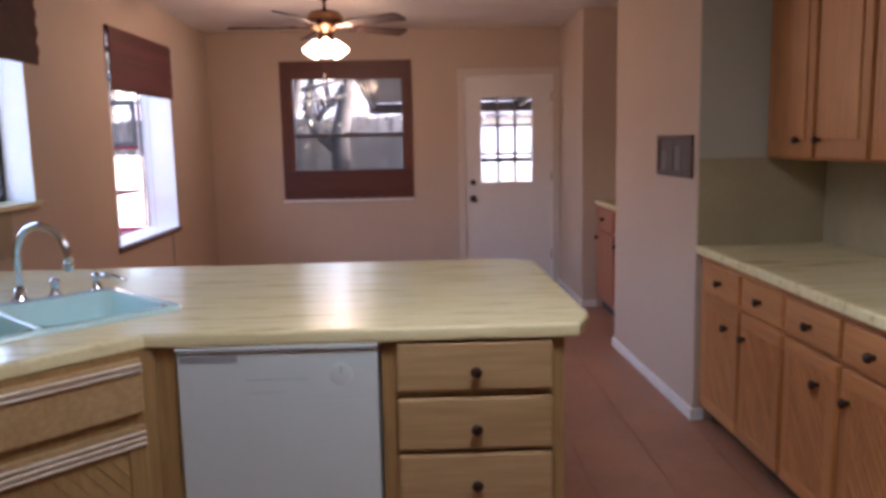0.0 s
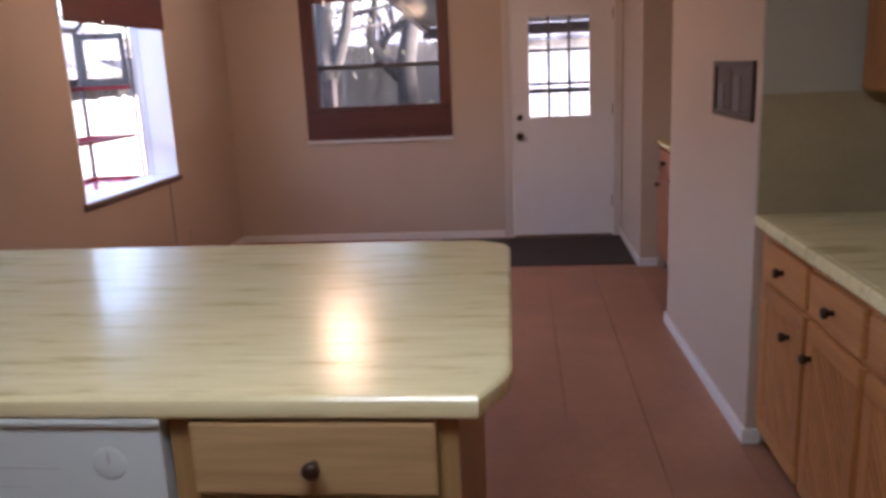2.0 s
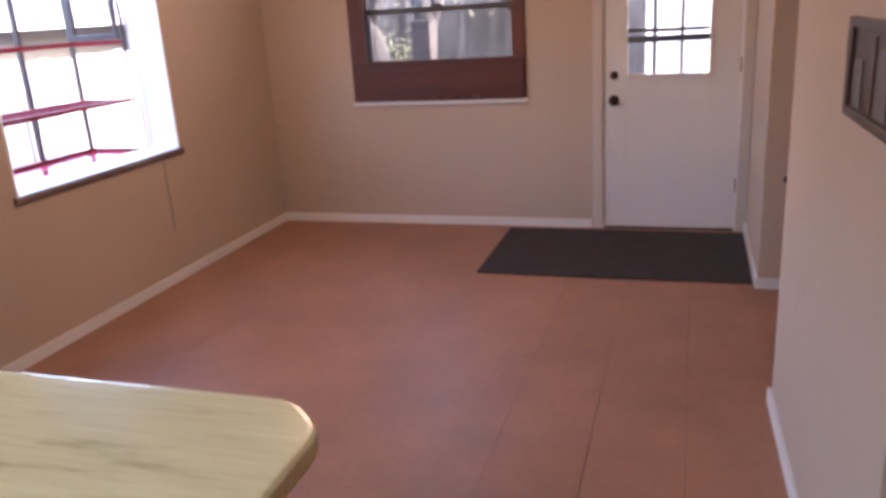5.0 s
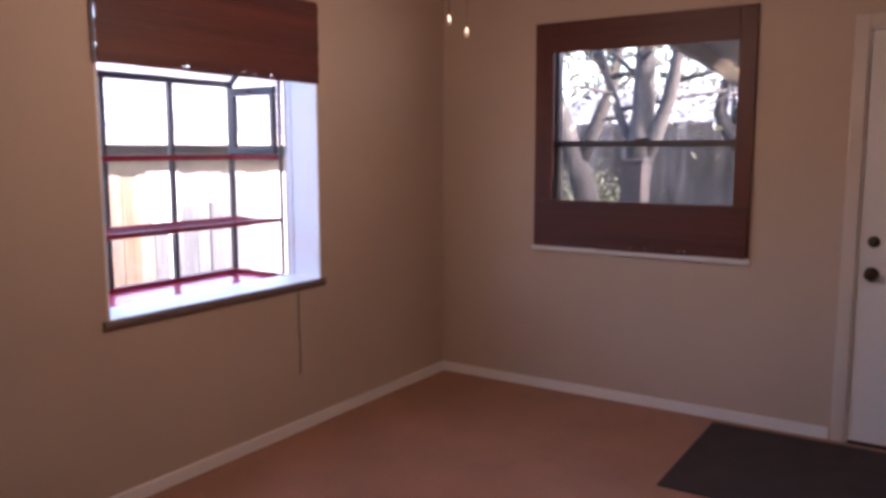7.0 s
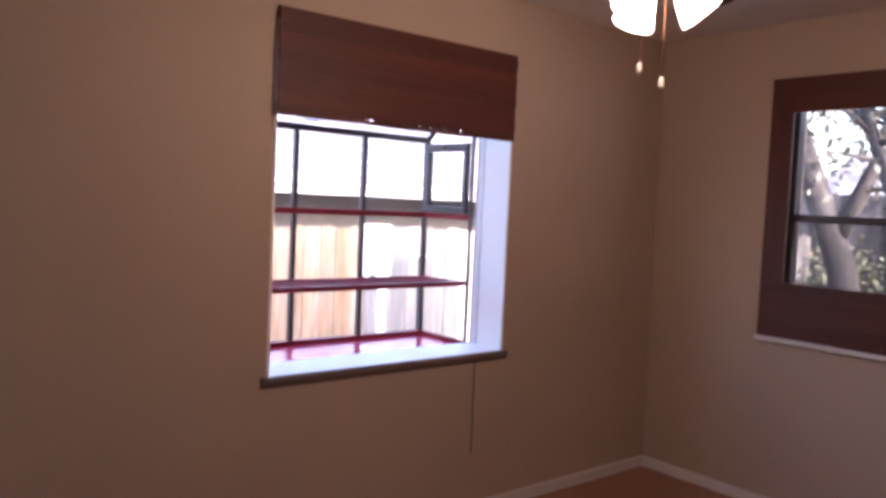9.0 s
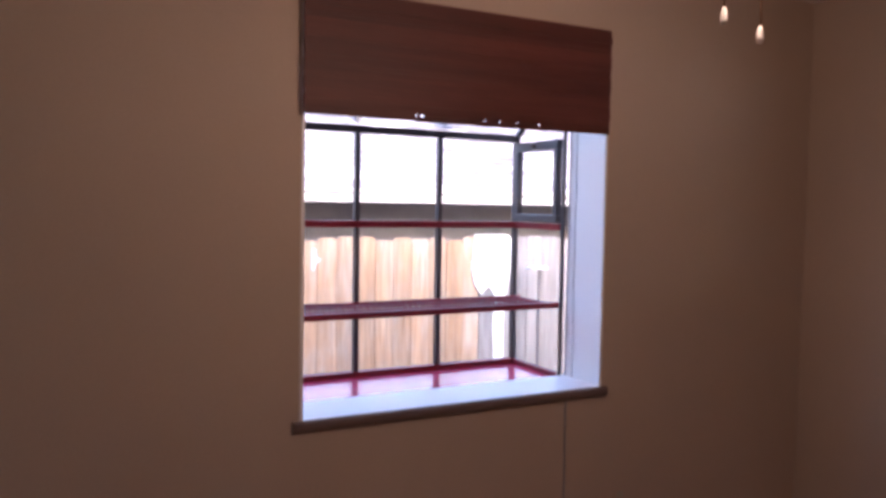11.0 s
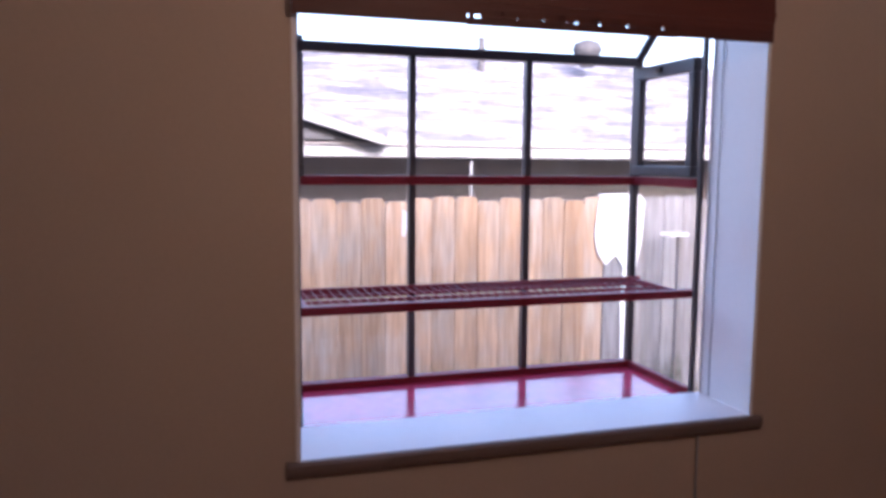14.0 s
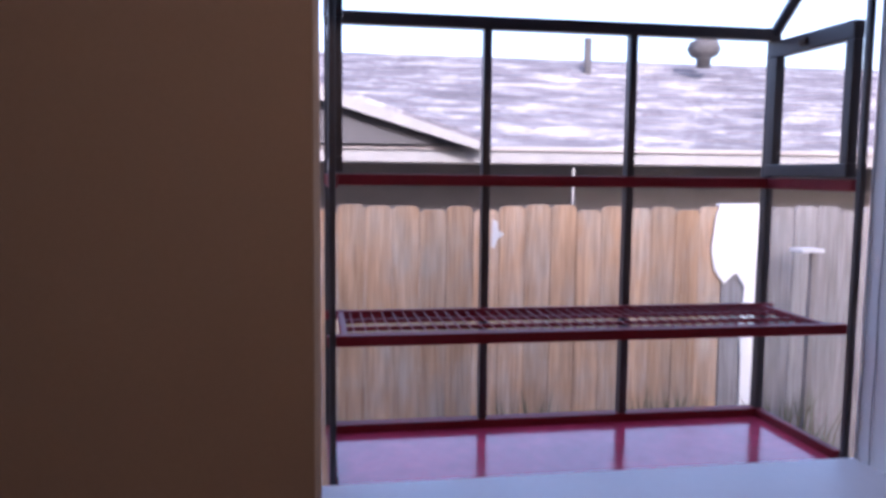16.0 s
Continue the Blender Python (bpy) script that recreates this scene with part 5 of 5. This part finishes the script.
# shrubs along the back fence
def shrub(at, size, leaves, seed):
    rng = random.Random(seed)
    b = thing("shrub", at, "leafy sunlit shrub growing along the back fence", "shrub", "back yard shrubs")
    base = Vector(at)
    bm = bmesh.new()
    tips = []
    for i in range(14):
        d = Vector((rng.gauss(0, 0.5) * size, rng.gauss(0, 0.25) * size, rng.uniform(0.6, 1.5) * size))
        tube([base, base + d * 0.5 + Vector((0, 0, 0.1)), base + d], [0.02, 0.013, 0.005], 5, bm)
        tips += [base + d, base + d * 0.75, base + d * 0.5]
    part("stems", bm, BARK, b)
    verts, faces = [], []
    for i in range(leaves):
        c = rng.choice(tips) + Vector((rng.gauss(0, 0.16), rng.gauss(0, 0.12), rng.gauss(0, 0.16))) - base
        u = Vector((rng.uniform(-1, 1), rng.uniform(-1, 1), rng.uniform(-1, 1))).normalized()
        v = u.orthogonal().normalized()
        k = rng.uniform(0.03, 0.06)
        n = len(verts)
        verts += [tuple(c - u * k), tuple(c + v * k * 0.5), tuple(c + u * k), tuple(c - v * k * 0.5)]
        faces.append((n, n + 1, n + 2, n + 3))
    me = bpy.data.meshes.new("foliage")
    me.from_pydata(verts, [], faces)
    me.materials.append(SHRUBLEAF)
    f = new("foliage", me)
    f.location = base
    f.parent = b
    f.matrix_parent_inverse = Matrix.Translation(-base)
    f["kind"] = "stuff"


SHRUBLEAF = surface("pale_green_leaf", (0.12, 0.125, 0.075), 0.5, vary=0.4, big=3, fine=20, relief=0.0)
for k, (x, y, sz) in enumerate(((-4.4, 7.2, 1.0), (-3.4, 7.3, 1.1), (-2.5, 7.2, 1.0), (-1.6, 7.4, 0.9), (0.9, 7.5, 0.8))):
    shrub((x, y, GZ), sz, 900, 30 + k)

# white cut-out that paints a patch of sun onto the fence boards
SUNWHITE = surface("sun_patch_white", (0.93, 0.93, 0.92), 0.8, vary=0.04, big=10, fine=120, relief=0.3)


def fence_sun_patch():
    c = thing("fence_sun_patch", (FX + 0.02, 0.05, GZ), "ragged white cut-out standing in for a patch of sun on the fence", "cloth")
    outline = [(-0.10, 1.20), (-0.08, 1.245), (0.02, 1.255), (0.20, 1.25), (0.235, 1.22), (0.22, 0.95), (0.19, 0.80), (0.17, 0.62), (0.175, 0.30), (0.15, 0.02),
               (0.09, 0.0), (0.085, 0.35), (0.07, 0.55), (0.09, 0.78), (0.03, 0.86), (-0.04, 0.80), (-0.10, 0.88), (-0.125, 1.0)]
    bm = prism([(a - 0.06, b) for a, b in outline], FX + 0.014, FX + 0.026, 0.004, axis="x")
    bmesh.ops.triangulate(bm, faces=[f for f in bm.faces if len(f.verts) > 4])
    part("patch_face", bm, SUNWHITE, c, "ragged white sun patch shape")
    part("patch_top", box(FX - 0.03, FX + 0.02, -0.14, 0.14, 1.245, 1.258, 0.004), SUNWHITE, c)


fence_sun_patch()
# post with a small pale cap before the grey fence
po = thing("yard_post", (FX + 0.2, 0.33, GZ), "dark metal post with a pale cap beside the grey fence", "post")
part("shaft", box(FX + 0.185, FX + 0.215, 0.315, 0.345, GZ, 1.0, 0.003), SIDING, po)
part("cap", box(FX + 0.14, FX + 0.26, 0.22, 0.36, 1.0, 1.02, 0.006), WHITEFASCIA, po, "pale cap plate")

# thick dark post before the tree
gp = thing("garden_post", (-0.12, 3.9, GZ), "thick dark brown wooden post standing in the back yard", "post")
part("shaft", box(-0.23, 0.0, 3.78, 4.0, GZ, 1.30, 0.012), DECK, gp)
part("cap", box(-0.25, 0.02, 3.76, 4.02, 1.30, 1.335, 0.008), DECK, gp, "flat square cap board")

# made-up white shed, added so that the door glass looks bright
shed = thing("door_view_shed", (4.2, 6.0, GZ), "added white shed that gives the bright view through the back door", "shed", kind="structure")
part("wall", box(2.35, 6.5, 5.2, 7.4, GZ, 1.78), WHITEFASCIA, shed, "white painted board wall")
part("roof", prism([(5.0, 1.74), (6.3, 2.2), (7.6, 1.74), (7.6, 1.80), (6.3, 2.27), (5.0, 1.80)], 2.2, 6.7, axis="x"), ROOFN, shed)
for k in range(16):
    part("batten", box(2.5 + k * 0.25, 2.54 + k * 0.25, 5.18, 5.2, GZ, 1.74, 0.004), WHITEFASCIA, shed)
# white cut-out for the brightness showing through a hole in the side fence
tagged(part("fence_bright_hole", prism([(-1.465, 1.02), (-1.445, 1.01), (-1.43, 1.06), (-1.39, 1.09), (-1.425, 1.11), (-1.43, 1.16), (-1.46, 1.17)], FX + 0.01, FX + 0.022, 0.002, axis="x"), WHITEFASCIA), "small white cut-out standing in for a bright hole in the cedar fence", "bracket")

# weeds growing at the foot of the cedar fence
def weeds():
    rng = random.Random(21)
    verts, faces = [], []
    for i in range(420):
        y = rng.choice((-0.55, -0.42, -1.3, 0.3)) + rng.gauss(0, 0.10)
        x, h = FX + rng.uniform(0.05, 0.25), rng.uniform(0.25, 0.78)
        dx, dy, w = rng.gauss(0, 0.06), rng.gauss(0, 0.10), rng.uniform(0.004, 0.010)
        n = len(verts)
        verts += [(x, y - w, 0), (x, y + w, 0), (x + dx * 0.4, y + dy * 0.4 + w, h * 0.6), (x + dx * 0.4, y + dy * 0.4 - w, h * 0.6), (x + dx, y + dy, h)]
        faces += [(n, n + 1, n + 2, n + 3), (n + 3, n + 2, n + 4)]
    me = bpy.data.meshes.new("weeds")
    me.from_pydata(verts, [], faces)
    me.materials.append(SHRUBLEAF)
    ob = new("weeds", me)
    ob.location = (0, 0, GZ)
    tagged(ob, "thin green weeds at the foot of the cedar fence", "weeds", kind="stuff")


weeds()

# ---- floor tiles ----
def tiles():
    s, run, gap = 0.322, 0.966, 0.002
    x_off, y_off = 1.97 - 0.322 * 6, -0.02
    me_cache = {}
    rng = random.Random(4)
    def tile_mesh(w, d):
        key = (round(w, 3), round(d, 3))
        if key not in me_cache:
            bm = box(-w / 2, w / 2, -d / 2, d / 2, -0.008, 0.0)
            me = bpy.data.meshes.new("tile")
            bm.to_mesh(me)
            bm.free()
            me.materials.append(TILE)
            me_cache[key] = me
        return me_cache[key]
    rest = bmesh.new()
    cols = [(0.0, x_off)] if x_off > 0.02 else []
    x = x_off
    while x < 4.25:
        cols.append((x, min(x + s, 4.29)))
        x += s
    y = y_off
    rows = []
    while y > YB - run:
        rows.append((y - run, y))
        y -= run
    for x0, x1 in cols:
        shift = rng.uniform(0, run)
        for y0, y1 in rows:
            y0, y1 = max(y0 + shift, YB), min(y1 + shift, -0.001)
            seam = gap + 0.001 if 2.1 < x0 < 3.0 else 0.0006
            w, d = x1 - x0 - seam, y1 - y0 - 0.0001
            if w < 0.02 or d < 0.02:
                continue
            near = x1 < 3.45 and -7.5 < y0
            if near:
                ob = new("tile", tile_mesh(w, d))
                ob.location = ((x0 + x1) / 2, (y0 + y1) / 2, 0.0)
                ob.parent = FLOOR
                ob.matrix_parent_inverse = Matrix.Translation(-WORLD_OF[FLOOR])
            else:
                box(x0 + gap / 2, x1 - gap / 2, y0 + 0.0006, y1 - 0.0006, -0.008, -0.0005, bm=rest)
    r = part("tile_field", rest, TILE, FLOOR)
    r["kind"] = "stuff"


tiles()
